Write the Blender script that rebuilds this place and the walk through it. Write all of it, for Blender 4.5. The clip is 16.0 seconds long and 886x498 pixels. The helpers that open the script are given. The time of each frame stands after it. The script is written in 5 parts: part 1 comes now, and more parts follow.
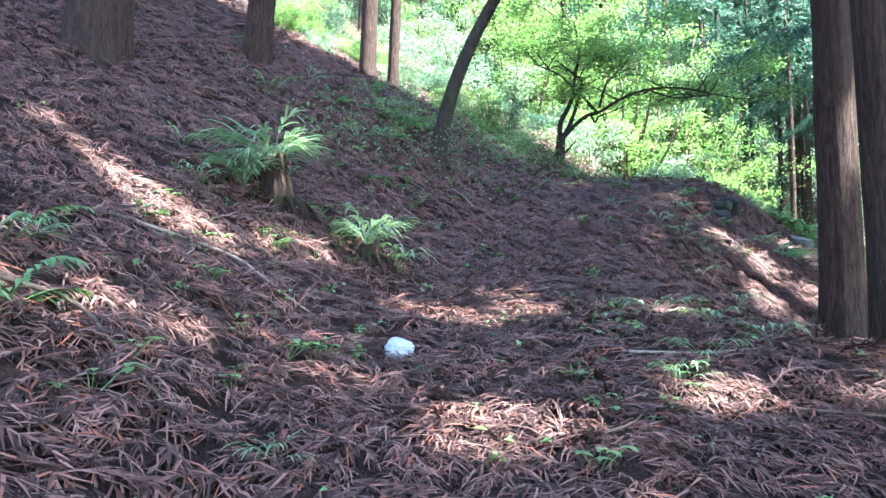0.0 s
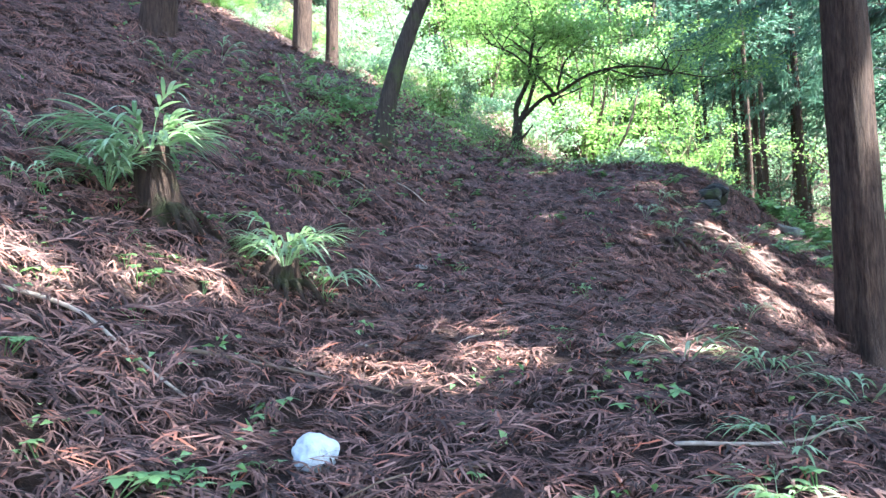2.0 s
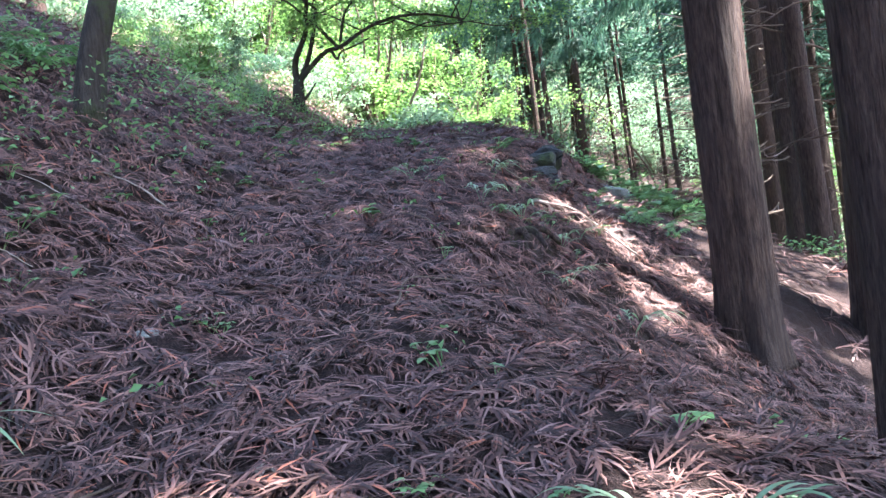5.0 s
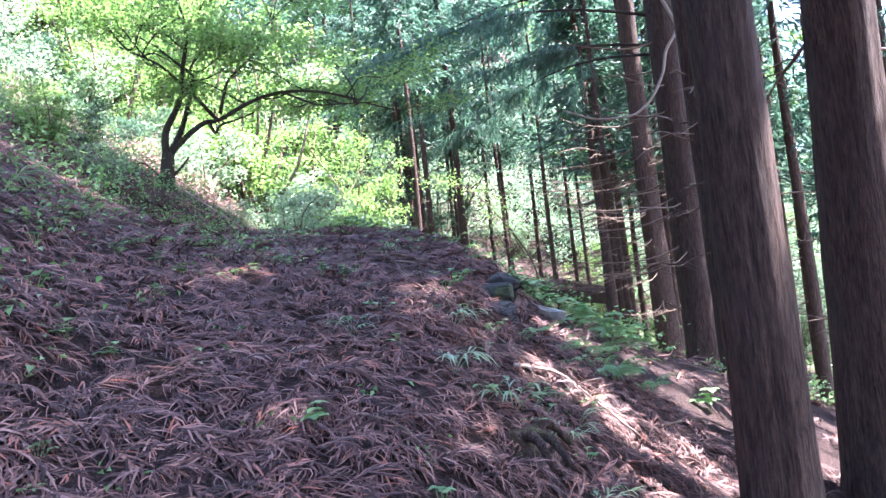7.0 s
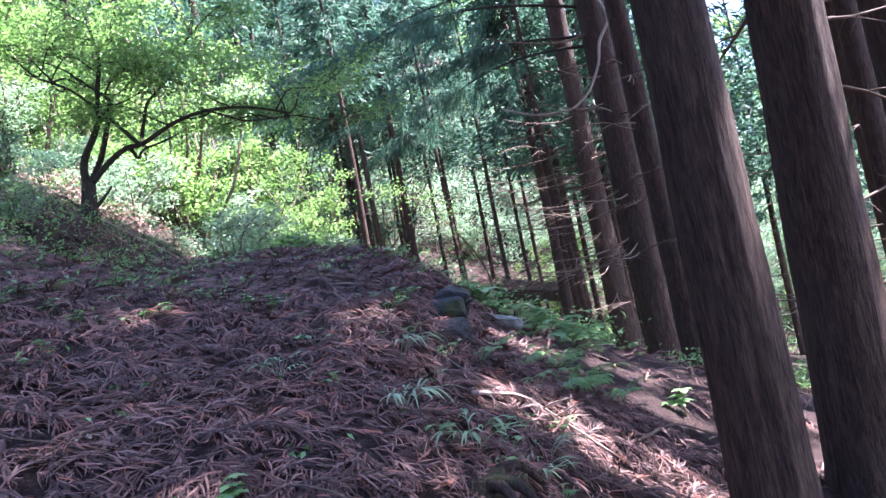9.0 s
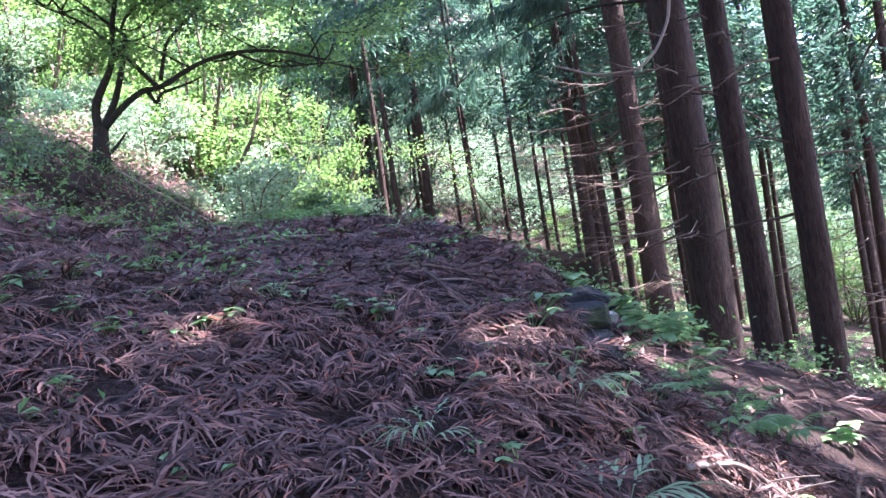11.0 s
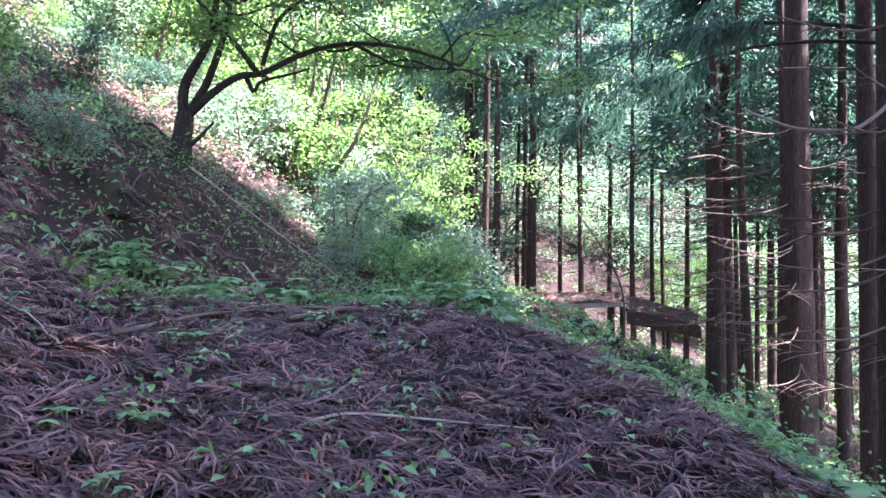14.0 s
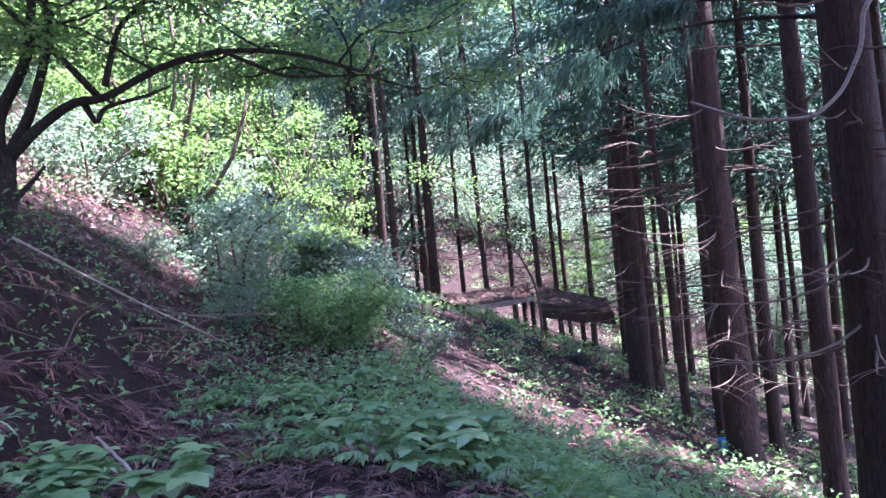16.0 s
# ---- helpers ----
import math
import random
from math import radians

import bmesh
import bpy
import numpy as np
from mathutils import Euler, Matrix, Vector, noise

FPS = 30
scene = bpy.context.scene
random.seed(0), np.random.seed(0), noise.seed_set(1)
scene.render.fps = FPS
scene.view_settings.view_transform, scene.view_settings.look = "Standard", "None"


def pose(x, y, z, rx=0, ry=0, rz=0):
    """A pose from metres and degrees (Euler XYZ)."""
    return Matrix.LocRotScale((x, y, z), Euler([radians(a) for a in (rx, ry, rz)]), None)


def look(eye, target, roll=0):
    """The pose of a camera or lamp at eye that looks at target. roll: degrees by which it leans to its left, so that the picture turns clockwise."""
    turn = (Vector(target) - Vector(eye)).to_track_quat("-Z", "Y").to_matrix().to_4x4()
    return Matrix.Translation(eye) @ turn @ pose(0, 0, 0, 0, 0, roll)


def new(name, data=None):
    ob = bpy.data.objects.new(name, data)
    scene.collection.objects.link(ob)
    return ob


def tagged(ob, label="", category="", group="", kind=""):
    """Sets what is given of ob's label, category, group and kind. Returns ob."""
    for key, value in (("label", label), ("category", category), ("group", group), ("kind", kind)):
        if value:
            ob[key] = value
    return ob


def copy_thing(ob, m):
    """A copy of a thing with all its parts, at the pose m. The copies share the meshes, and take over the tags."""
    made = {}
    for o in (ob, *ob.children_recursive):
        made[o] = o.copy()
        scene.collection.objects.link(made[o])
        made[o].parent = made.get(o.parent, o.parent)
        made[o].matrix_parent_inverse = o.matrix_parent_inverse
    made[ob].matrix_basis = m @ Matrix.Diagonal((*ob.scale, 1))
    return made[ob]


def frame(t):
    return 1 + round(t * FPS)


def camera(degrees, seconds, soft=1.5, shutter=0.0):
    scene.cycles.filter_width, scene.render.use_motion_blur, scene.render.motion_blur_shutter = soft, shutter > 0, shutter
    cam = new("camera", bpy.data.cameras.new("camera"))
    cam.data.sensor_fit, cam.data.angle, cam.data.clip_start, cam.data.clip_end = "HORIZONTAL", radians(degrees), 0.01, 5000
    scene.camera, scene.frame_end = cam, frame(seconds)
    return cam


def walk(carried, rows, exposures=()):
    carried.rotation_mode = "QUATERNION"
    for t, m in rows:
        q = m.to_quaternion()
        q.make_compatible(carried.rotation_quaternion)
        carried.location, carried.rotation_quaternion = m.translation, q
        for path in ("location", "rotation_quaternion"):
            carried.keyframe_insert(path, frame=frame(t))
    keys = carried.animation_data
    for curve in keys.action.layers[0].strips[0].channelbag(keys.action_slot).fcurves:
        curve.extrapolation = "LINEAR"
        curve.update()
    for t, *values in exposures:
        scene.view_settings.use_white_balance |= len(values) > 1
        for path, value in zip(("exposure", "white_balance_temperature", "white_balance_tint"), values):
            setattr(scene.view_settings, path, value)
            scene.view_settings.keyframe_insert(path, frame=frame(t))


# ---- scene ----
cam = camera(63.1, 16.0)
EXPOSURES = [(0.0, 3.5, 5650, 9), (1.5, 3.58, 5750, 9), (3.0, 3.62, 5800, 8), (3.8, 3.55, 5800, 8), (6.0, 3.72, 5800, 25), (6.6, 3.78, 5800, 27), (7.5, 3.5, 5650, 31), (9.0, 3.15, 5600, 31), (12.0, 3.42, 5650, 33), (12.5, 3.47, 5650, 33), (13.2, 3.45, 5600, 39), (14.5, 3.3, 5600, 28), (15.0, 3.08, 5550, 26), (15.5, 3.0, 5400, 43), (16.0, 2.97, 5350, 47)]
PATH = [
    (0, (0.017, 0.002, 1.397), (-0.005, 1.992, 1.595), 0.2),
    (0.5, (0.018, 0.443, 1.532), (-0.128, 2.426, 1.748), -0.7),
    (1, (-0.11, 0.848, 1.572), (-0.239, 2.834, 1.774), -0.4),
    (1.5, (-0.171, 1.094, 1.74), (-0.217, 3.085, 1.917), -1.4),
    (2, (0.066, 1.462, 1.735), (0.17, 3.452, 1.897), -1.8),
    (2.5, (0.156, 1.722, 1.855), (0.421, 3.7, 1.984), -2.0),
    (3, (0.062, 2.13, 1.924), (0.453, 4.088, 2.042), -3.3),
    (3.5, (0.015, 2.403, 2.134), (0.436, 4.356, 2.239), -6.2),
    (3.7, (0.094, 2.547, 2.142), (0.535, 4.495, 2.239), -7.4),
    (5.8, (0.455, 4.294, 2.516), (1.239, 6.134, 2.5), -3.9),
    (6, (0.464, 4.492, 2.616), (1.275, 6.32, 2.607), -2.7),
    (6.5, (0.476, 4.959, 2.711), (1.389, 6.737, 2.779), -3.9),
    (7, (0.505, 5.215, 2.963), (1.51, 6.937, 3.12), -6.3),
    (7.5, (0.679, 5.469, 3.008), (1.719, 7.166, 3.21), -9.1),
    (8, (0.762, 5.588, 3.047), (1.851, 7.247, 3.3), -12.0),
    (8.5, (0.837, 5.602, 3.059), (1.929, 7.264, 3.27), -13.1),
    (9, (0.852, 5.643, 3.049), (1.974, 7.291, 3.204), -11.4),
    (9.5, (0.806, 5.936, 3.001), (1.943, 7.576, 3.141), -9.7),
    (9.7, (0.799, 6.129, 3.064), (1.924, 7.779, 3.178), -8.8),
    (11.8, (1.162, 7.609, 3.587), (2.261, 9.28, 3.593), -8.8),
    (12, (1.219, 7.741, 3.638), (2.334, 9.401, 3.62), -8.3),
    (12.5, (1.373, 8.242, 3.814), (2.311, 10.009, 3.831), -5.9),
    (13, (1.473, 8.771, 4.036), (2.383, 10.551, 4.113), 1.5),
    (13.5, (1.673, 9.193, 4.198), (2.564, 10.983, 4.269), 0.3),
    (14, (1.835, 9.71, 4.358), (2.749, 11.487, 4.443), 0.4),
    (14.5, (1.937, 10.173, 4.634), (2.889, 11.93, 4.712), -1.6),
    (15, (2.14, 10.716, 4.773), (3.172, 12.428, 4.851), -1.6),
    (15.5, (2.329, 11.345, 4.988), (3.469, 12.987, 5.039), -3.6),
    (16, (2.409, 11.694, 5.244), (3.592, 13.306, 5.27), -5.5),
]
walk(cam, [(t, look(eye, target, roll)) for t, eye, target, roll in PATH], EXPOSURES)

# ---- world and sun ----
SUN_AZ, SUN_EL = radians(114), radians(57)  # azimuth clockwise from +y
world = bpy.data.worlds.new("world")
scene.world = world
world.use_nodes = True
wn = world.node_tree.nodes
sky = wn.new("ShaderNodeTexSky")
sky.sky_type, sky.sun_disc, sky.sun_elevation, sky.sun_rotation = "NISHITA", False, SUN_EL, SUN_AZ
wn["Background"].inputs["Strength"].default_value = 0.12
world.node_tree.links.new(sky.outputs[0], wn["Background"].inputs["Color"])
sun = new("sun", bpy.data.lights.new("sun", "SUN"))
sun.data.energy, sun.data.angle, sun.data.color = 5.0, radians(0.6), (1.0, 0.95, 0.86)
SUN_DIR = Vector((math.sin(SUN_AZ) * math.cos(SUN_EL), math.cos(SUN_AZ) * math.cos(SUN_EL), math.sin(SUN_EL)))
sun.matrix_world = look(SUN_DIR * 60, (0, 0, 0))

rng = np.random.default_rng(7)


# ---- materials ----
class Nodes:
    """A small builder for node materials."""

    def __init__(self, name):
        self.mat = bpy.data.materials.new(name)
        self.mat.use_nodes = True
        self.tree = self.mat.node_tree
        self.bsdf = self.tree.nodes["Principled BSDF"]
        self.out = self.tree.nodes["Material Output"]
        self.co = self.add("ShaderNodeTexCoord").outputs["Object"]

    def add(self, kind, **inputs):
        n = self.tree.nodes.new(kind)
        for k, v in inputs.items():
            self.set(n, k.replace("_", " "), v)
        return n

    def set(self, n, key, v):
        if isinstance(v, bpy.types.NodeSocket):
            self.tree.links.new(v, n.inputs[key])
        else:
            n.inputs[key].default_value = v

    def noise(self, scale, detail=4.0, rough=0.6, stretch=None, co=None, distortion=0.0):
        src = co or self.co
        if stretch:
            m = self.add("ShaderNodeMapping", Vector=src, Scale=stretch)
            src = m.outputs[0]
        return self.add("ShaderNodeTexNoise", Vector=src, Scale=scale, Detail=detail, Roughness=rough, Distortion=distortion).outputs["Fac"]

    def ramp(self, fac, stops):
        n = self.add("ShaderNodeValToRGB", Fac=fac)
        e = n.color_ramp.elements
        while len(e) < len(stops):
            e.new(0.5)
        for el, (p, c) in zip(e, stops):
            el.position, el.color = p, (*c, 1)
        return n.outputs["Color"]

    def mix(self, fac, a, b, blend="MIX"):
        n = self.tree.nodes.new("ShaderNodeMix")
        n.data_type, n.blend_type = "RGBA", blend
        for key, v in ((0, fac), (6, a), (7, b)):
            if isinstance(v, bpy.types.NodeSocket):
                self.tree.links.new(v, n.inputs[key])
            else:
                n.inputs[key].default_value = v if key == 0 else (*v, 1)
        return n.outputs[2]

    def bump(self, height, strength, distance):
        n = self.add("ShaderNodeBump", Height=height, Strength=strength, Distance=distance)
        self.tree.links.new(n.outputs[0], self.bsdf.inputs["Normal"])

    def island(self):
        return self.add("ShaderNodeNewGeometry").outputs["Random Per Island"]

    def own(self):
        return self.add("ShaderNodeObjectInfo").outputs["Random"]

    def done(self, colour, rough=0.8, spec=0.3):
        self.set(self.bsdf, "Base Color", colour)
        self.set(self.bsdf, "Roughness", rough)
        self.bsdf.inputs["Specular IOR Level"].default_value = spec
        return self.mat


def leaf_material(name, stops, trans=0.45, rough=0.5, tint=(1.15, 1.25, 0.55)):
    n = Nodes(name)
    col = n.ramp(n.island(), stops)
    big = n.noise(0.35, 2)
    col = n.mix(0.35, col, n.ramp(big, [(0.3, stops[0][1]), (0.7, stops[-1][1])]))
    n.done(col, rough, 0.35)
    tl = n.add("ShaderNodeBsdfTranslucent", Color=n.mix(1.0, col, tint, "MULTIPLY"))
    mx = n.add("ShaderNodeMixShader", Fac=trans)
    n.tree.links.new(n.bsdf.outputs[0], mx.inputs[1])
    n.tree.links.new(tl.outputs[0], mx.inputs[2])
    n.tree.links.new(mx.outputs[0], n.out.inputs["Surface"])
    return n.mat


def bark_material(name, dark, mid, light, moss=0.0):
    n = Nodes(name)
    strips = n.noise(30.0, 6, 0.72, (1, 1, 0.12), distortion=0.5)
    fine = n.noise(75.0, 5, 0.7, (1, 1, 0.1))
    blotch = n.noise(1.3, 3, 0.6, (1, 1, 0.5))
    col = n.ramp(strips, [(0.36, dark), (0.5, mid), (0.66, light)])
    col = n.mix(0.45, col, n.ramp(fine, [(0.35, dark), (0.65, light)]))
    col = n.mix(n.ramp(blotch, [(0.45, (0, 0, 0)), (0.7, (0.5, 0.5, 0.5))]), col, tuple(0.7 * a + 0.025 for a in mid))
    if moss:
        col = n.mix(n.ramp(n.noise(3.0, 5, 0.7), [(0.62 - moss * 0.3, (0, 0, 0)), (0.72, (0.7, 0.7, 0.7))]), col, (0.07, 0.1, 0.025))
    n.bump(n.mix(0.4, n.ramp(strips, [(0.3, (0, 0, 0)), (0.7, (1, 1, 1))]), n.ramp(fine, [(0.3, (0, 0, 0)), (0.7, (1, 1, 1))])), 1.0, 0.035)
    return n.done(col, 0.85, 0.2)


def ground_material():
    n = Nodes("needle_litter_ground")
    a = n.noise(55.0, 6, 0.75, distortion=1.2)
    b = n.noise(2.2, 5, 0.65)
    c = n.noise(0.45, 5, 0.75)
    col = n.ramp(a, [(0.36, (0.01, 0.007, 0.006)), (0.54, (0.045, 0.027, 0.023)), (0.7, (0.14, 0.085, 0.07))])
    col = n.mix(n.ramp(b, [(0.42, (0, 0, 0)), (0.68, (0.6, 0.6, 0.6))]), col, (0.045, 0.027, 0.02))
    col = n.mix(n.ramp(c, [(0.6, (0, 0, 0)), (0.75, (0.35, 0.35, 0.35))]), col, (0.06, 0.075, 0.022))
    n.bump(a, 1.0, 0.03)
    return n.done(col, 0.9, 0.15)


def rock_material(name, dark, light, moss=0.4):
    n = Nodes(name)
    a, b = n.noise(4.0, 8, 0.7, distortion=0.8), n.noise(24.0, 5, 0.7)
    col = n.mix(0.4, n.ramp(a, [(0.3, dark), (0.7, light)]), n.ramp(b, [(0.3, dark), (0.7, light)]))
    col = n.mix(n.ramp(n.noise(2.6, 6, 0.7), [(0.5, (0, 0, 0)), (0.66, (moss, moss, moss))]), col, (0.05, 0.07, 0.02))
    n.bump(n.mix(0.3, a, b), 0.8, 0.05)
    return n.done(col, 0.8, 0.3)


def plain_material(name, dark, light, scale=12.0, rough=0.8):
    n = Nodes(name)
    a = n.noise(scale, 5, 0.65)
    n.bump(a, 0.5, 0.01)
    return n.done(n.mix(0.3, n.ramp(a, [(0.3, dark), (0.7, light)]), n.ramp(n.own(), [(0, dark), (1, light)])), rough, 0.25)


M_GROUND = ground_material()
n = Nodes("dead_cedar_sprays")
M_LITTER = n.done(n.mix(n.ramp(n.noise(1.1, 3), [(0.35, (0, 0, 0)), (0.7, (0.35, 0.35, 0.35))]), n.ramp(n.island(), [(0.0, (0.014, 0.007, 0.006)), (0.3, (0.05, 0.024, 0.019)), (0.68, (0.145, 0.071, 0.055)), (0.93, (0.3, 0.17, 0.135)), (1.0, (0.36, 0.11, 0.055))]), (0.07, 0.032, 0.026)), 0.7, 0.35)
M_CEDAR = bark_material("cedar_bark", (0.012, 0.007, 0.005), (0.064, 0.037, 0.026), (0.15, 0.1, 0.075))
M_DARKBARK = bark_material("dark_smooth_bark", (0.018, 0.014, 0.011), (0.05, 0.038, 0.03), (0.10, 0.08, 0.062), 0.35)
M_TWIG = plain_material("dry_twig", (0.06, 0.04, 0.028), (0.2, 0.145, 0.105), 30.0)
M_PALETWIG = plain_material("bleached_twig", (0.2, 0.155, 0.12), (0.4, 0.33, 0.265), 25.0)
M_CEDARLEAF = leaf_material("cedar_foliage", [(0.0, (0.03, 0.065, 0.048)), (0.5, (0.075, 0.145, 0.1)), (1.0, (0.14, 0.225, 0.15))], 0.55, 0.5, (1.0, 1.2, 1.1))
M_MAPLELEAF = leaf_material("young_broad_leaves", [(0.0, (0.08, 0.16, 0.045)), (0.5, (0.16, 0.26, 0.085)), (1.0, (0.3, 0.4, 0.18))], 0.6, 0.35, (1.05, 1.2, 0.8))
M_GRASS = leaf_material("grass_blades", [(0.0, (0.07, 0.15, 0.02)), (0.6, (0.12, 0.22, 0.03)), (1.0, (0.2, 0.28, 0.06))], 0.4)
M_SHRUBLEAF = leaf_material("shrub_leaves", [(0.0, (0.1, 0.17, 0.1)), (0.5, (0.2, 0.29, 0.18)), (1.0, (0.42, 0.48, 0.34))], 0.5, 0.35, (1.0, 1.15, 1.0))
M_DARKLEAF = leaf_material("evergreen_leaves", [(0.0, (0.035, 0.075, 0.055)), (0.6, (0.08, 0.15, 0.1)), (1.0, (0.16, 0.24, 0.17))], 0.35, 0.28, (1.0, 1.15, 0.9))
M_FERN = leaf_material("fern_blades", [(0.0, (0.15, 0.25, 0.12)), (0.6, (0.28, 0.41, 0.22)), (1.0, (0.44, 0.55, 0.36))], 0.4, 0.35, (1.0, 1.1, 0.85))
M_HERB = leaf_material("herb_leaves", [(0.0, (0.09, 0.2, 0.075)), (0.6, (0.18, 0.34, 0.125)), (1.0, (0.32, 0.47, 0.2))], 0.4, 0.35, (1.0, 1.1, 0.8))
M_ROCK = rock_material("dark_mossy_rock", (0.01, 0.011, 0.011), (0.045, 0.047, 0.045), 0.8)
n = Nodes("grey_layered_rock")
layers = n.noise(9.0, 6, 0.7, (1, 0.5, 5.0), distortion=0.6)
n.bump(layers, 1.0, 0.05)
M_LAYERED = n.done(n.mix(n.ramp(n.noise(5.0, 5, 0.7), [(0.55, (0, 0, 0)), (0.7, (0.6, 0.6, 0.6))]), n.ramp(layers, [(0.34, (0.012, 0.013, 0.014)), (0.5, (0.035, 0.038, 0.04)), (0.7, (0.1, 0.107, 0.108))]), (0.07, 0.085, 0.04)), 0.7, 0.35)
M_PALEROCK = rock_material("pale_rock", (0.17, 0.18, 0.17), (0.38, 0.39, 0.365), 0.4)
M_DRYLEAF = leaf_material("dry_fallen_leaves", [(0.0, (0.16, 0.1, 0.07)), (0.5, (0.34, 0.25, 0.19)), (1.0, (0.55, 0.45, 0.37))], 0.15, 0.6, (1.0, 0.95, 0.85))
M_WHITE = rock_material("white_stone", (0.38, 0.42, 0.45), (0.66, 0.7, 0.73), 0.1)
M_ROT = bark_material("rotten_wood", (0.01, 0.007, 0.006), (0.045, 0.027, 0.02), (0.13, 0.08, 0.058), 0.4)
M_BLUE = plain_material("blue_plastic", (0.05, 0.32, 0.55), (0.1, 0.42, 0.65), 6.0, 0.4)
M_PLANK = plain_material("weathered_plank", (0.16, 0.13, 0.11), (0.36, 0.31, 0.27), 8.0)
M_RED = plain_material("split_red_wood", (0.3, 0.08, 0.04), (0.45, 0.16, 0.09), 14.0)


# ---- mesh helpers ----
def fast_mesh(name, verts, faces, smooth=False):
    """A mesh from an (n, 3) array and an (m, k) array of corners."""
    verts, faces = np.asarray(verts, np.float32), np.asarray(faces, np.int32)
    me = bpy.data.meshes.new(name)
    me.vertices.add(len(verts))
    me.vertices.foreach_set("co", verts.ravel())
    k = faces.shape[1]
    me.loops.add(faces.size)
    me.loops.foreach_set("vertex_index", faces.ravel())
    me.polygons.add(len(faces))
    me.polygons.foreach_set("loop_start", np.arange(0, faces.size, k, dtype=np.int32))
    me.polygons.foreach_set("loop_total", np.full(len(faces), k, np.int32))
    if smooth:
        me.polygons.foreach_set("use_smooth", np.ones(len(faces), bool))
    me.update(calc_edges=True)
    return me


def part(name, me, material, parent=None, label=""):
    ob = new(name, me)
    if material and not me.materials:
        me.materials.append(material)
    ob.parent = parent
    return tagged(ob, label)


def thing(name, label, category, group="", kind="", at=(0, 0, 0)):
    ob = new(name)
    ob.empty_display_size = 0.1
    ob.location = at
    return tagged(ob, label, category, group, kind)


def unit(v):
    v = np.asarray(v, float)
    return v / np.maximum(np.linalg.norm(v, axis=-1, keepdims=True), 1e-9)


def leaf_arrays(c, d, up, length, width, droop=0.15):
    """Folded four-sided leaves: base, left, tip, right; two triangles along the midrib."""
    c, d = np.asarray(c, float), unit(d)
    side = unit(np.cross(d, up))
    nrm = np.cross(side, d)
    length, width = np.broadcast_to(length, len(c))[:, None], np.broadcast_to(width, len(c))[:, None]
    mid = c + d * length * 0.45
    tip = c + d * length - nrm * length * droop
    lift = nrm * width * 0.25
    v = np.stack([c, mid + side * width * 0.5 + lift, tip, mid - side * width * 0.5 + lift], 1).reshape(-1, 3)
    i = np.arange(len(c))[:, None] * 4
    f = np.concatenate([i + [0, 1, 2], i + [0, 2, 3]], 1).reshape(-1, 3)
    return v, f


def strip_arrays(c, d, up, length, width, droop, n=4):
    """Narrow blades that bend over: n steps long, tapered to the tip."""
    c, d = np.asarray(c, float), unit(d)
    m = len(c)
    side = unit(np.cross(d, up))
    length, width, droop = (np.broadcast_to(a, m)[:, None, None] for a in (length, width, droop))
    s = np.linspace(0, 1, n + 1)[None, :, None]
    line = c[:, None] + d[:, None] * length * s - np.array([0, 0, 1.0]) * length * droop * s**2
    w = side[:, None] * width * 0.5 * np.sin(np.pi * (0.18 + 0.8 * s))
    v = np.stack([line - w, line + w], 2).reshape(-1, 3)
    k = np.arange(n) * 2
    q = np.concatenate([np.stack([k, k + 1, k + 3], 1), np.stack([k, k + 3, k + 2], 1)])
    f = (q[None] + (np.arange(m) * 2 * (n + 1))[:, None, None]).reshape(-1, 3)
    return v.reshape(-1, 3), f


def joined(pieces):
    vs, fs, n = [], [], 0
    for v, f in pieces:
        vs.append(np.asarray(v))
        fs.append(np.asarray(f) + n)
        n += len(v)
    return np.concatenate(vs), np.concatenate(fs)


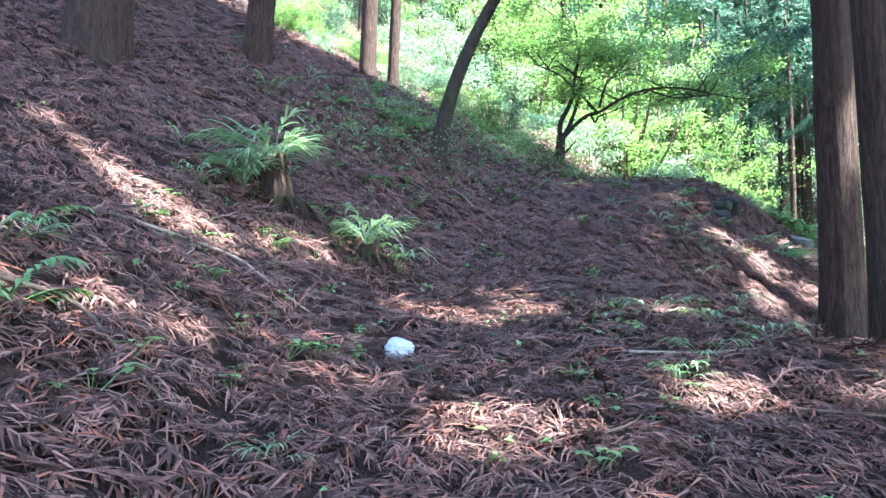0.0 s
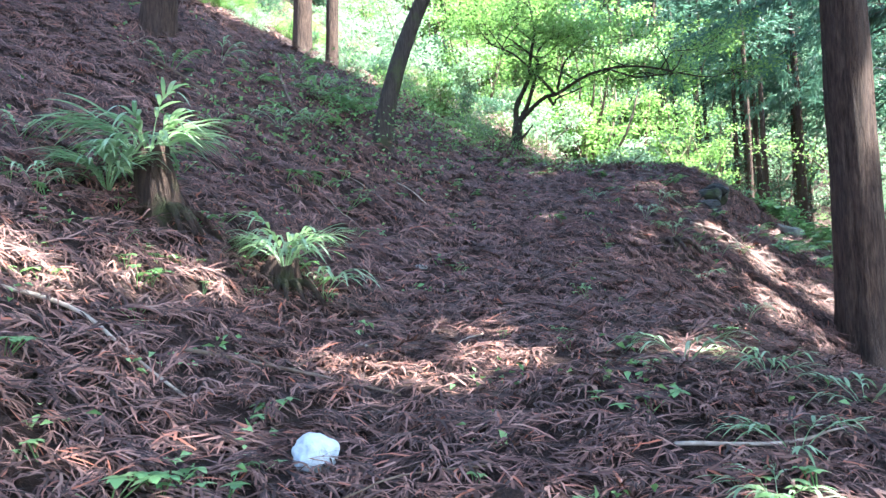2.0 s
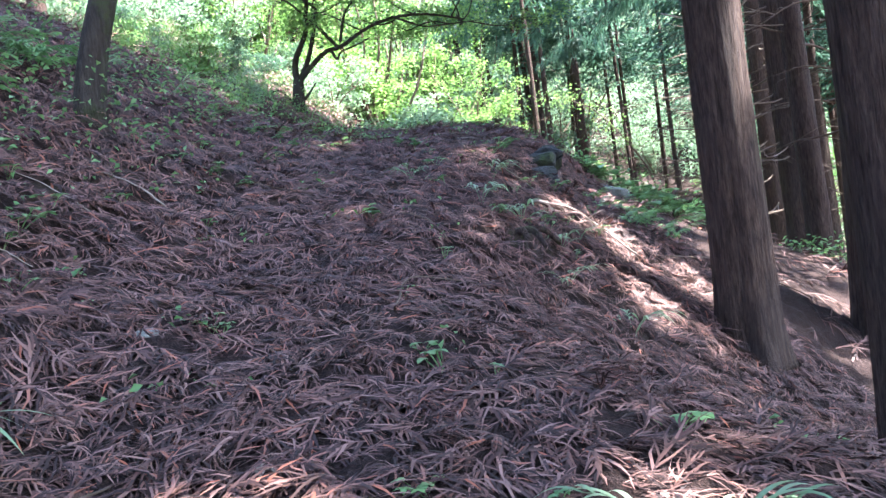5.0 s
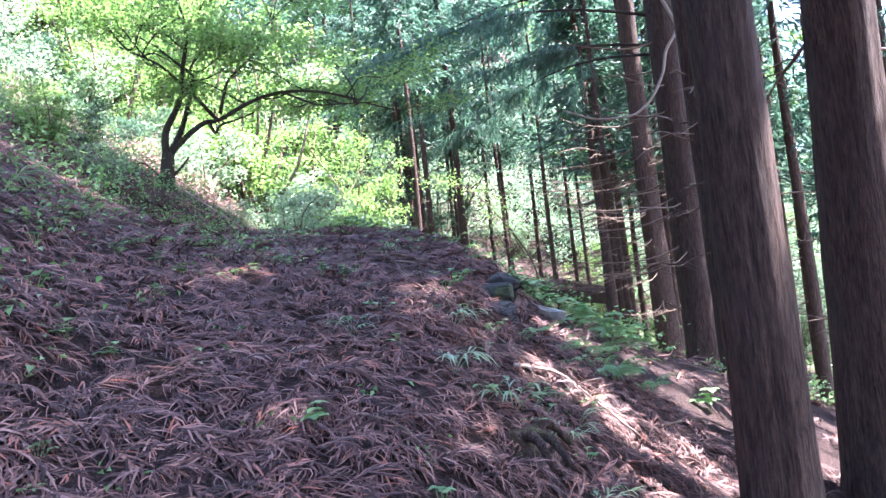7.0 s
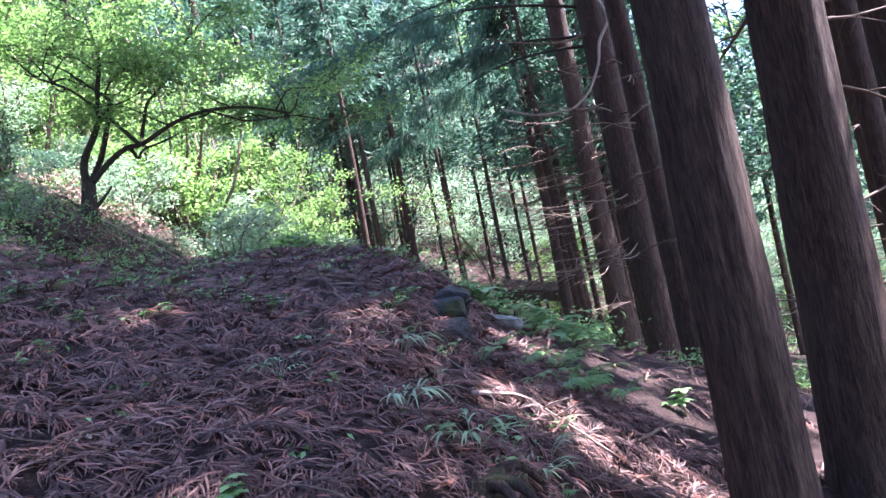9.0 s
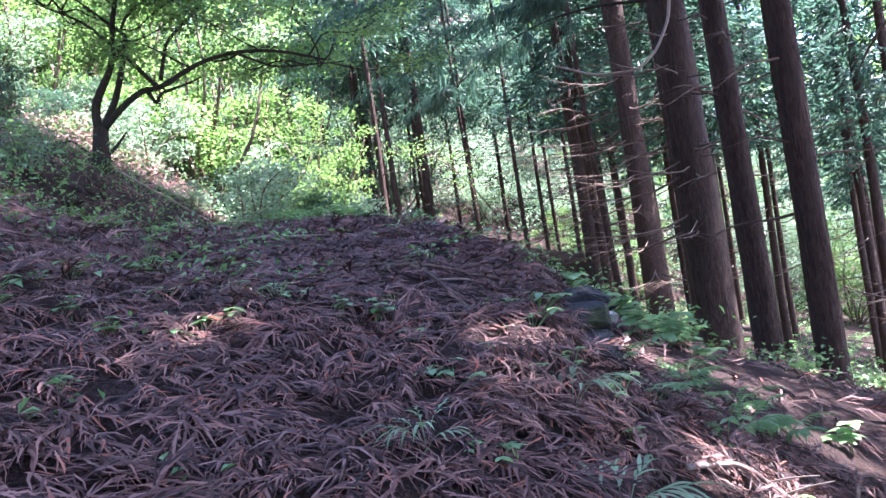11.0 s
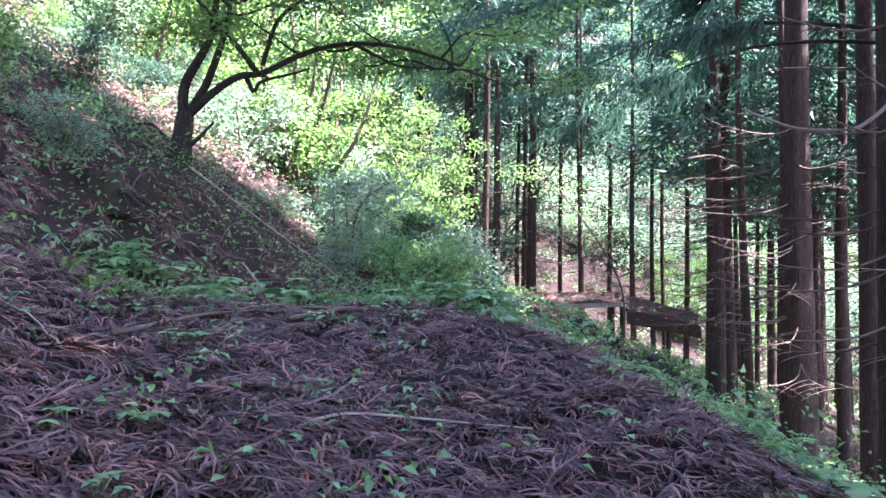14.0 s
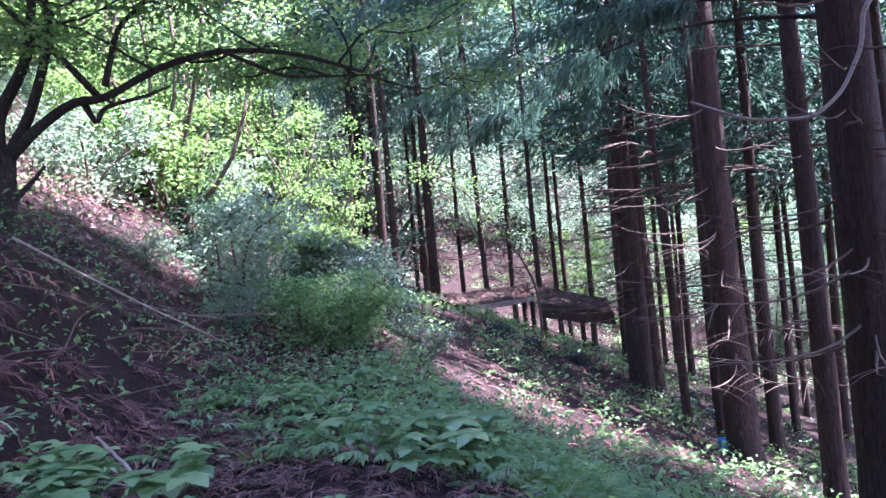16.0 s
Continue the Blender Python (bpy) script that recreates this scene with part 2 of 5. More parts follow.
def tube_arrays(points, radii, sides=8, ridge=0.0, seed=0, flare=0.0):
    """A tapered tube round a line of points, with bark ridges and a flared foot if asked."""
    p, r = np.asarray(points, float), np.asarray(radii, float)
    t = unit(np.gradient(p, axis=0))
    ref = np.array([1.0, 0.0, 0.0]) if abs(t[:, 0]).mean() < 0.8 else np.array([0.0, 1.0, 0.0])
    a = unit(np.cross(t, ref))
    b = np.cross(t, a)
    ang = np.linspace(0, 2 * np.pi, sides, endpoint=False)
    k = np.arange(len(p))
    g = np.random.default_rng(seed)
    rr = r[:, None] * np.ones(sides)
    if ridge:
        ph = g.uniform(0, 6.28, 4)
        wob = sum(np.sin(ang[None] * m + ph[i] + 0.35 * np.sin(k[:, None] * 0.21 * (i + 1))) for i, m in enumerate((5, 9, 13, 3)))
        cols = g.normal(size=rr.shape)
        for _ in range(3):
            cols[1:-1] = (cols[:-2] + cols[1:-1] + cols[2:]) / 2.2
        rr = rr * (1 + ridge * wob * 0.35 + ridge * 0.4 * cols)
    if flare:
        low = np.exp(-np.linalg.norm(p - p[0], axis=1) / 0.28)
        rr = rr * (1 + flare * low[:, None] * (0.55 + 0.45 * np.sin(ang[None] * 4 + g.uniform(0, 6)) + 0.25 * np.sin(ang[None] * 7 + 1)))
    v = p[:, None] + rr[..., None] * (np.cos(ang)[None, :, None] * a[:, None] + np.sin(ang)[None, :, None] * b[:, None])
    i, j = np.meshgrid(np.arange(len(p) - 1), np.arange(sides), indexing="ij")
    j2 = (j + 1) % sides
    quads = np.stack([i * sides + j, i * sides + j2, (i + 1) * sides + j2, (i + 1) * sides + j], -1).reshape(-1, 4)
    tris = np.concatenate([quads[:, [0, 1, 2]], quads[:, [0, 2, 3]]])
    caps = []
    for end, flip in ((0, True), (len(p) - 1, False)):
        o = end * sides
        for m in range(1, sides - 1):
            caps.append((o, o + m + 1, o + m) if flip else (o, o + m, o + m + 1))
    return v.reshape(-1, 3), np.concatenate([tris, np.array(caps)])


# ---- the lie of the land ----
KNOT_Y = [-10, 0, 3, 5, 7, 8.5, 10, 12, 14, 15.2, 17, 21, 26, 40, 80]
PATH_Z = [-2.92, 0.01, 0.96, 1.42, 1.91, 2.56, 3.26, 3.74, 4.1, 4.15, 3.86, 3.8, 4.87, 7.0, 24.0]
FOOT_Y = [-6, 0, 4, 8, 12, 16, 20, 26, 40]
FOOT_X = [-1.96, -0.69, -1.09, 0.12, 1.5, 2.1, 5.4, 7.6, 14.6]
EDGE_Y = [-6, 4, 7, 9, 12, 15, 20, 30]
EDGE_X = [1.33, 2.98, 1.67, 3.05, 4.7, 4.9, 7.6, 11.3]


def eased(y, ky, kv):
    return sum(np.interp(y + o, ky, kv) for o in (-0.8, -0.4, 0, 0.4, 0.8)) / 5


def soft_plus(d, w):
    return w * np.logaddexp(0, d / w)


def lie(x, y):
    """Height of the land: the trodden line, the bank above its left foot, the fall beyond its right edge, far hills."""
    x, y = np.asarray(x, float), np.asarray(y, float)
    dl = soft_plus(eased(y, FOOT_Y, FOOT_X) - x, 0.3)
    dr = soft_plus(x - eased(y, EDGE_Y, EDGE_X), 0.25)
    z = eased(y, KNOT_Y, PATH_Z) + 0.517 * dl + 0.334 * (1 - np.exp(-dl / 0.7))
    z = z - 0.484 * (1 - np.exp(-dr / 1.0)) - 14.9 * (1 - np.exp(-dr / 34.9))
    # the upper bank steepens past the terrace; the rim breaks off in a low rocky step
    z = z + 0.6 * (1 - np.exp(-soft_plus(dl - 1.0, 0.2))) * np.clip((y - 15.0) / 3.0, 0, 1)
    rim = soft_plus(x - 3.58 - 0.9 * (y - 10.05), 0.05)
    z = z - 0.42 * np.exp(-(((y - 11.0) / 1.5) ** 2)) * (1 - np.exp(-rim / 0.15)) * np.exp(-rim / 1.5)
    z = z + 0.5 * np.exp(-((x - 18.0) ** 2 + (y - 31.0) ** 2) / 14.0)
    far = np.hypot(x - 2, y - 10)
    # the hills ahead stand high, the valley to the right stays open
    open_side = np.clip((np.degrees(np.arctan2(x - 2, y - 10)) - 38) / 16, 0, 1)
    z = z + 0.55 * soft_plus(far - 52, 6.0) * np.clip((x + 0.3 * y - 2) / 20, 0, 1) * (1 - 0.8 * open_side)
    return z


def ground_z(x, y):
    x, y = np.atleast_1d(np.asarray(x, float)), np.atleast_1d(np.asarray(y, float))
    z = lie(x, y)
    z = z + 0.035 * np.sin(2.1 * x + 1.3 * y) * np.sin(1.7 * y - 0.9 * x + 1) + 0.02 * np.sin(5.3 * x - 2.2 * y) * np.sin(4.1 * y + 1.7 * x)
    return z


def gz(x, y):
    return float(ground_z(x, y)[0])


def ground_normal(x, y):
    e = 0.1
    gx = (ground_z(np.asarray(x) + e, y) - ground_z(np.asarray(x) - e, y)) / (2 * e)
    gy = (ground_z(x, np.asarray(y) + e) - ground_z(x, np.asarray(y) - e)) / (2 * e)
    return unit(np.stack([-gx, -gy, np.ones_like(gx)], -1))


def stretched(near0, near1, step, far0, far1, grow=1.12):
    mid = list(np.arange(near0, near1 + 1e-6, step))
    s, v = step, near1
    while v < far1:
        s *= grow
        v += s
        mid.append(v)
    s, v, low = step, near0, []
    while v > far0:
        s *= grow
        v -= s
        low.append(v)
    return np.array(low[::-1] + mid)


gx_line = stretched(-4.5, 7.0, 0.09, -120, 170)
gy_line = stretched(-1.0, 19.0, 0.09, -90, 190)
X, Y = np.meshgrid(gx_line, gy_line, indexing="ij")
Z = ground_z(X.ravel(), Y.ravel())
near = np.clip(1.4 - np.maximum(np.abs(X.ravel() - 1.5) - 5, 0) / 8 - np.maximum(np.abs(Y.ravel() - 9) - 10, 0) / 8, 0.2, 1)
Z = Z + near * 0.018 * np.random.default_rng(3).normal(size=Z.shape)
ni, nj = X.shape
i, j = np.meshgrid(np.arange(ni - 1), np.arange(nj - 1), indexing="ij")
quads = np.stack([i * nj + j, (i + 1) * nj + j, (i + 1) * nj + j + 1, i * nj + j + 1], -1).reshape(-1, 4)
ground = part("ground", fast_mesh("ground", np.stack([X.ravel(), Y.ravel(), Z], 1), quads, True), M_GROUND)
tagged(ground, "forest slope covered in brown cedar litter", "ground", kind="structure")


# ---- litter of dead cedar sprays ----
def spray_template(seed, pairs=6, bends=2):
    """One dead spray lying along +x, one metre long: a stem and curved, needled side shoots on both sides."""
    g = np.random.default_rng(seed)
    s = np.linspace(0, 1, 5)
    bend = g.uniform(-0.35, 0.35)
    line = np.stack([s, bend * s**2, 0.12 * np.sin(s * 3.0) + 0.02], 1)
    pieces = [(np.concatenate([line + [0, 0.022, 0], line - [0, 0.022, 0]]), np.array([[k, k + 5, k + 6] for k in range(4)] + [[k, k + 6, k + 1] for k in range(4)]))]
    m = pairs * 2
    at = np.repeat(np.linspace(0.08, 0.97, pairs), 2) + g.uniform(-0.05, 0.05, m)
    ang = np.tile([1.0, -1.0], pairs) * g.uniform(0.3, 0.95, m) * (1.1 - 0.5 * at)
    length = g.uniform(0.38, 0.78, m) * (1.15 - 0.5 * at)
    wide = g.uniform(0.018, 0.032, m)
    curl = g.uniform(-0.9, 0.1, m) * np.sign(ang)
    lift, fall = g.uniform(-0.1, 0.35, m), g.uniform(0.1, 0.5, m)
    u = np.linspace(0, 1, bends + 1)[None, :]
    a = ang[:, None] + curl[:, None] * u * 0.6
    mid = np.stack([at[:, None] + length[:, None] * u * np.cos(a), (bend * at**2)[:, None] + length[:, None] * u * np.sin(a), (0.12 * np.sin(at * 3) + 0.02)[:, None] + length[:, None] * (lift[:, None] * u - fall[:, None] * u**2)], -1)
    across = np.stack([-np.sin(a), np.cos(a), np.zeros_like(a)], -1) * (wide[:, None] * (1.0 - 0.85 * u**2))[..., None]
    v = np.stack([mid - across, mid + across], 2).reshape(-1, 3)
    k = np.arange(bends) * 2
    q = np.concatenate([np.stack([k, k + 1, k + 3], 1), np.stack([k, k + 3, k + 2], 1)])
    pieces.append((v, (q[None] + (np.arange(m) * 2 * (bends + 1))[:, None, None]).reshape(-1, 3)))
    return joined(pieces)


TEMPLATES = [spray_template(s) for s in range(8)]
PLAIN = [spray_template(s, 6, 1) for s in range(20, 26)]


def strew(points, normals, sizes, g, lift=0.012, tilt=0.2, kinds=PLAIN):
    """Copies of the sprays laid on the ground, joined into one pair of arrays."""
    out = []
    which = g.integers(0, len(kinds), len(points))
    for k, (tv, tf) in enumerate(kinds):
        sel = which == k
        m = int(sel.sum())
        if not m:
            continue
        nr = unit(normals[sel] + g.normal(size=(m, 3)) * tilt)
        # most sprays point down the slope, some lie across it
        down = unit(normals[sel] * [1, 1, 0] + g.normal(size=(m, 3)) * 0.02)
        ang = g.normal(size=m) * 0.95
        way = down * np.cos(ang)[:, None] + np.cross(nr, down) * np.sin(ang)[:, None]
        b = unit(np.cross(nr, way))
        a = np.cross(b, nr)
        v = points[sel][:, None] + sizes[sel][:, None, None] * (tv[None, :, :1] * a[:, None] + tv[None, :, 1:2] * b[:, None] + tv[None, :, 2:] * nr[:, None]) + lift * normals[sel][:, None]
        f = tf[None] + (np.arange(m) * len(tv))[:, None, None]
        out.append((v.reshape(-1, 3), f.reshape(-1, 3)))
    return joined(out)


def on_bank(x, y):
    """Where the steep dark bank above the far end of the terrace is too bare to hold litter."""
    return (x < eased(y, FOOT_Y, FOOT_X) - 0.3) & (y > 14.5) & (x > 1.4) & (np.sin(7 * x + 3 * y) * np.sin(5 * y - 4 * x) < 0.45)


def litter(name, count, box, size, seed, keep=None, kinds=PLAIN):
    g = np.random.default_rng(seed)
    x, y = g.uniform(box[0], box[1], count), g.uniform(box[2], box[3], count)
    if keep is not None:
        ok = keep(x, y)
        x, y = x[ok], y[ok]
    pts = np.stack([x, y, ground_z(x, y)], 1)
    v, f = strew(pts, ground_normal(x, y), g.uniform(*size, len(x)), g, kinds=kinds)
    ob = part(name, fast_mesh(name, v, f), M_LITTER)
    return tagged(ob, "dead reddish-brown cedar sprays littering the slope", "leaf litter", kind="stuff")


litter("cedar_litter", 39000, (-4.6, 5.2, 0.2, 12.6), (0.09, 0.22), 11, None, TEMPLATES)
litter("cedar_litter", 14500, (-1.5, 7.5, 12.0, 19.0), (0.1, 0.22), 12, lambda x, y: ~on_bank(x, y) & (x < 4.9 + 0.9 * np.maximum(14.6 - y, 0) + 0.3 * np.sin(5 * y)), TEMPLATES)
litter("cedar_litter", 4500, (1.5, 9.5, 17.0, 27.0), (0.14, 0.34), 14, lambda x, y: ~on_bank(x, y) | (y > 22))
litter("cedar_litter", 12000, (-9, 22, -3, 32), (0.2, 0.44), 13, lambda x, y: (x < -4.4) | (x > 5.4) | (y > 18) | (y < 0.8))


# ---- trees ----
def trunk_line(height, lean=(0, 0), wob=0.06, n=40, seed=0):
    g = np.random.default_rng(seed)
    s = np.linspace(0, 1, n) ** 1.25
    ph = g.uniform(0, 6.28, 2)
    x = lean[0] * s * height + wob * (np.sin(s * 7 + ph[0]) - np.sin(ph[0]))
    y = lean[1] * s * height + wob * (np.sin(s * 6 + ph[1]) - np.sin(ph[1]))
    return np.stack([x, y, s * height - 0.25], 1)


def dead_branch_arrays(start, az, length, rad, g, rise=0.1, sag=0.35, dip=False):
    s = np.linspace(0, 1, 9)
    curve = g.uniform(-0.35, 0.35)
    p = np.stack([np.cos(az + curve * s) * s * length, np.sin(az + curve * s) * s * length, rise * length * s - sag * length * s**2 * 0.6 + 0.03 * np.sin(s * 9 + az)], 1) + start
    if dip:
        p[:, 2] = start[2] + length * (-0.42 * s + 0.4 * s**2) + 0.03 * np.sin(s * 8 + az)
    pieces = [tube_arrays(p, rad * (1 - 0.8 * s), 5)]
    for k in range(4):
        q = p[3 + k]
        a2 = az + g.choice([-1, 1]) * g.uniform(0.5, 1.0)
        l2 = length * g.uniform(0.15, 0.35)
        s2 = np.linspace(0, 1, 5)
        p2 = q + np.stack([np.cos(a2) * s2 * l2, np.sin(a2) * s2 * l2, -0.25 * l2 * s2**2], 1)
        pieces.append(tube_arrays(p2, rad * 0.35 * (1 - 0.7 * s2), 4))
    return joined(pieces)


def frond_arrays(start, az, length, g, leaves=26):
    """A drooping cedar bough: a bough line with narrow hanging sprays."""
    t = np.sort(g.uniform(0.2, 1, leaves))
    drop = -0.3 * length * t**2
    base = start + np.stack([np.cos(az) * t * length, np.sin(az) * t * length, drop + 0.1 * length * t], 1)
    spread = g.normal(size=(leaves, 3)) * [0.55, 0.55, 0.25]
    d = np.array([math.cos(az), math.sin(az), -0.55]) + spread
    size = g.uniform(0.22, 0.5, leaves)
    v1 = leaf_arrays(base + g.normal(size=(leaves, 3)) * 0.12, d, g.normal(size=(leaves, 3)), size, size * g.uniform(0.1, 0.2, leaves), 0.3)
    return v1


def crown_arrays(low, high, radius, count, seed, leaves=26):
    g = np.random.default_rng(seed)
    pieces = []
    for _ in range(count):
        u = g.uniform(0, 1) ** 1.1
        z = low + (high - low) * u
        reach = radius * (1 - 0.8 * u) * g.uniform(0.55, 1.1)
        pieces.append(frond_arrays(np.array([0, 0, z]), g.uniform(0, 6.283), max(reach, 0.5), g, leaves))
    return joined(pieces)


CROWNS = [fast_mesh("crown", *crown_arrays(8.5 + k, 19.0, 2.8, 80, 40 + k, 30)) for k in range(3)]
SHADES = [fast_mesh("crown", *crown_arrays(7.0 + k, 20.0, 3.6, 95, 46 + k, 46)) for k in range(2)]
HIGH = fast_mesh("crown", *crown_arrays(17.0, 25.0, 3.8, 120, 48, 50))
TALL = fast_mesh("crown", *crown_arrays(15.0, 31.0, 4.4, 200, 49, 60))
LOWCROWNS = [fast_mesh("crown", *crown_arrays(7.5, 17.0, 2.6, 120, 50 + k)) for k in range(2)]


def cedar(x, y, dia, height=20.0, lean=(0, 0), crown=0, branches=8, seed=0, z=None, detail=12, low=2.2, label="straight cedar trunk with stringy red-brown bark", reach=(0.8, 2.2), side=(0, 6.28)):
    g = np.random.default_rng(seed)
    tree = thing("cedar_tree", label, "tree", "cedars of the plantation", at=(x, y, gz(x, y) if z is None else z))
    rings = 90 if detail > 16 else 36
    line = trunk_line(height, lean, 0.05, rings, seed)
    s = line[:, 2] / height
    rad = dia / 2 * (1 - 0.72 * np.clip(s, 0, 1))
    part("trunk", fast_mesh("trunk", *tube_arrays(line, rad, detail, 0.05 if detail > 16 else 0.03, seed, 0.5), True), M_CEDAR, tree)
    if crown is not None:
        c = part("crown", crown, M_CEDARLEAF, tree, "drooping dark green cedar foliage")
        c.rotation_euler = (0, 0, g.uniform(0, 6.28))
        c.location = (lean[0] * height * 0.5, lean[1] * height * 0.5, 0)
    for _ in range(branches):
        h = g.uniform(low, 8.5)
        at = np.array([np.interp(h, line[:, 2], line[:, 0]), np.interp(h, line[:, 2], line[:, 1]), h])
        part("dead_branch", fast_mesh("dead_branch", *dead_branch_arrays(at, g.uniform(*side), g.uniform(*reach), g.uniform(0.018, 0.03), g, g.uniform(-0.1, 0.3), 0.35, reach[1] > 3.1)), M_TWIG, tree)
    return tree


# big cedars beside the walk
cedar(4.42, 8.18, 0.46, 19, (-0.016, 0.0), SHADES[0], 3, 101, 1.25, 46, 3.4)
cedar(3.95, 6.42, 0.44, 20, (-0.01, 0.01), SHADES[1], 3, 102, 0.62, 46, 3.6)
cedar(6.75, 8.9, 0.66, 22, (0.04, -0.028), SHADES[0], 4, 103, 0.92, 46, 3.0)
# height and TALL crown above the view are added to shade the bank
BOUGH_TREE = cedar(13.62, 16.55, 0.84, 32, (-0.004, 0.0), TALL, 22, 104, 0.2, 24, 3.0, reach=(1.5, 4.5), side=(1.7, 4.4))
cedar(17.9, 21.55, 0.78, 25, (-0.009, 0.0), HIGH, 24, 105, None, 24, 2.5, reach=(1.5, 4.5), side=(1.7, 4.4))
cedar(15.3, 18.2, 0.42, 25, (-0.007, 0.0), HIGH, 12, 115, 0.15, 18, 3.0, reach=(1.0, 3.0))
cedar(11.34, 13.98, 0.46, 25, (-0.01, 0.0), HIGH, 9, 106, 0.4, 18, 3.0)
cedar(11.31, 13.0, 0.45, 25, (-0.004, 0.0), HIGH, 7, 107, 0.1, 18, 3.0)
cedar(20.3, 26.4, 0.68, 22, (-0.01, 0.0), CROWNS[1], 22, 108, None, 18, 2.5, reach=(1.2, 4.0), side=(1.7, 4.4))
cedar(17.7, 22.9, 0.24, 18, (-0.02, 0.0), None, 9, 116, None, 12, 2.5)
cedar(18.5, 22.5, 0.3, 19, (-0.01, 0.0), None, 9, 117, None, 12, 2.5)
cedar(19.75, 25.3, 0.42, 21, (-0.012, 0.0), CROWNS[2], 10, 109, 0.6, 14, 2.5)


def bough(tree, height, az, length, seed, leaves=110):
    """A long living bough with hanging sprays, under its tree."""
    g = np.random.default_rng(seed)
    s = np.linspace(0, 1, 14)
    p = np.stack([np.cos(az) * s * length, np.sin(az) * s * length, height + 0.12 * length * np.sin(s * 2.6) - 0.16 * length * s**2], 1)
    b = part("bough", fast_mesh("bough", *tube_arrays(p, 0.04 * (1 - 0.8 * s), 6, 0.05, seed), True), M_DARKBARK, tree)
    pieces = []
    for _ in range(14):
        q = p[g.integers(4, 14)]
        a2 = az + g.uniform(-1.2, 1.2)
        ln = g.uniform(0.5, 1.5)
        t = g.uniform(0.1, 1, leaves)
        c = q + np.stack([np.cos(a2) * t * ln, np.sin(a2) * t * ln, -0.35 * ln * t**2], 1) + g.normal(size=(leaves, 3)) * 0.07
        d = np.array([math.cos(a2) * 0.5, math.sin(a2) * 0.5, -0.7]) + g.normal(size=(leaves, 3)) * 0.45
        pieces.append(strip_arrays(c, d, g.normal(size=(leaves, 3)), g.uniform(0.14, 0.34, leaves), g.uniform(0.02, 0.034, leaves), 0.25, 2))
    part("sprays", fast_mesh("sprays", *joined(pieces)), M_CEDARLEAF, b, "hanging dark green cedar sprays")


for k, (h, az, ln) in enumerate([(8.2, 2.2, 6.5), (8.9, 2.5, 7.5), (8.0, 1.9, 6.0), (9.6, 2.15, 8.5)]):
    bough(BOUGH_TREE, h, az, ln, 300 + k)
# cedars on the bank
cedar(-3.62, 7.1, 0.62, 20, (0.02, 0.0), CROWNS[1], 2, 111, None, 24, 4.0, "broad cedar trunk with mossy foot on the bank")
cedar(-2.58, 9.25, 0.36, 18, (0.05, 0.0), CROWNS[2], 2, 112, None, 18, 4.0)
cedar(-1.68, 14.1, 0.34, 19, (0.01, 0.0), CROWNS[0], 2, 113, None, 16, 4.0)
cedar(-1.2, 14.5, 0.24, 17, (0.02, 0.0), CROWNS[1], 2, 114, None, 14, 4.0)

# cedars of the stand, scattered with a least distance between them
stand = []
g = np.random.default_rng(21)
while len(stand) < 44:
    x, y = g.uniform(9, 66), g.uniform(-2, 82)
    bearing = math.degrees(math.atan2(x - 1.5, y - 8))
    far = math.hypot(x - 1.5, y - 8)
    own = math.degrees(math.atan2(x - 2.3, y - 11.3))
    if bearing < 20 or far < 24 or far > 43 or bearing > 72 or (far < 34 and bearing < 45) or (33 < own < 49 and far < 32) or math.hypot(x - 20.5, y - 31.5) < 3.6:
        continue
    if all(math.hypot(x - a, y - b) > 2.9 for a, b in stand):
        stand.append((x, y))
STAND_TREES = []
for k in range(6):
    t0 = cedar(0, 0, 0.27 + 0.04 * k, 20, (-0.008, 0.004), (CROWNS + LOWCROWNS)[k % 5], 8, 130 + k, 0, 10, 2.0, reach=(1.0, 3.2))
    STAND_TREES.append(t0)
for k, (x, y) in enumerate(stand):
    place = pose(x, y, gz(x, y), 0, 0, g.uniform(0, 360))
    if k < 6:
        STAND_TREES[k].matrix_basis = place
    else:
        copy_thing(STAND_TREES[k % 6], place)
# slender bare-stemmed cedars farther in
g = np.random.default_rng(23)
SLENDER = [cedar(0, 0, 0.26 + 0.05 * k, 19, (0.01 * (k - 1), 0.006), CROWNS[k], 3, 140 + k, 0, 9, 3.0, "slender bare-stemmed cedar deep in the stand") for k in range(3)]
thin = []
while len(thin) < 20:
    b, d = radians(g.uniform(29, 62)), g.uniform(26, 42)
    x, y = 2.2 + d * math.sin(b), 11.0 + d * math.cos(b)
    if math.hypot(x - 20.5, y - 31.5) > 3.6 and not (d < 31 and 0.58 < b < 0.86) and all(math.hypot(x - a, y - c) > 1.5 for a, c in thin + stand):
        thin.append((x, y))
for k, (x, y) in enumerate(thin):
    place = pose(x, y, gz(x, y), 0, 0, g.uniform(0, 360))
    if k < 3:
        SLENDER[k].matrix_basis = place
    else:
        copy_thing(SLENDER[k % 3], place)
# tall cedars high on the hillside ahead
for k, (x, y) in enumerate([(-6.0, 38.0), (-1.5, 36.5), (2.5, 40.0), (6.0, 37.0), (9.0, 41.5), (12.0, 39.0), (15.5, 43.0), (-4.0, 31.0), (4.5, 46.0), (-9.0, 29.0), (19.0, 46.0), (0.5, 44.0)]):
    c = copy_thing(STAND_TREES[k % 6], pose(x, y, gz(x, y), 0, 0, 70 * k))
    c.scale = (1.15,) * 3
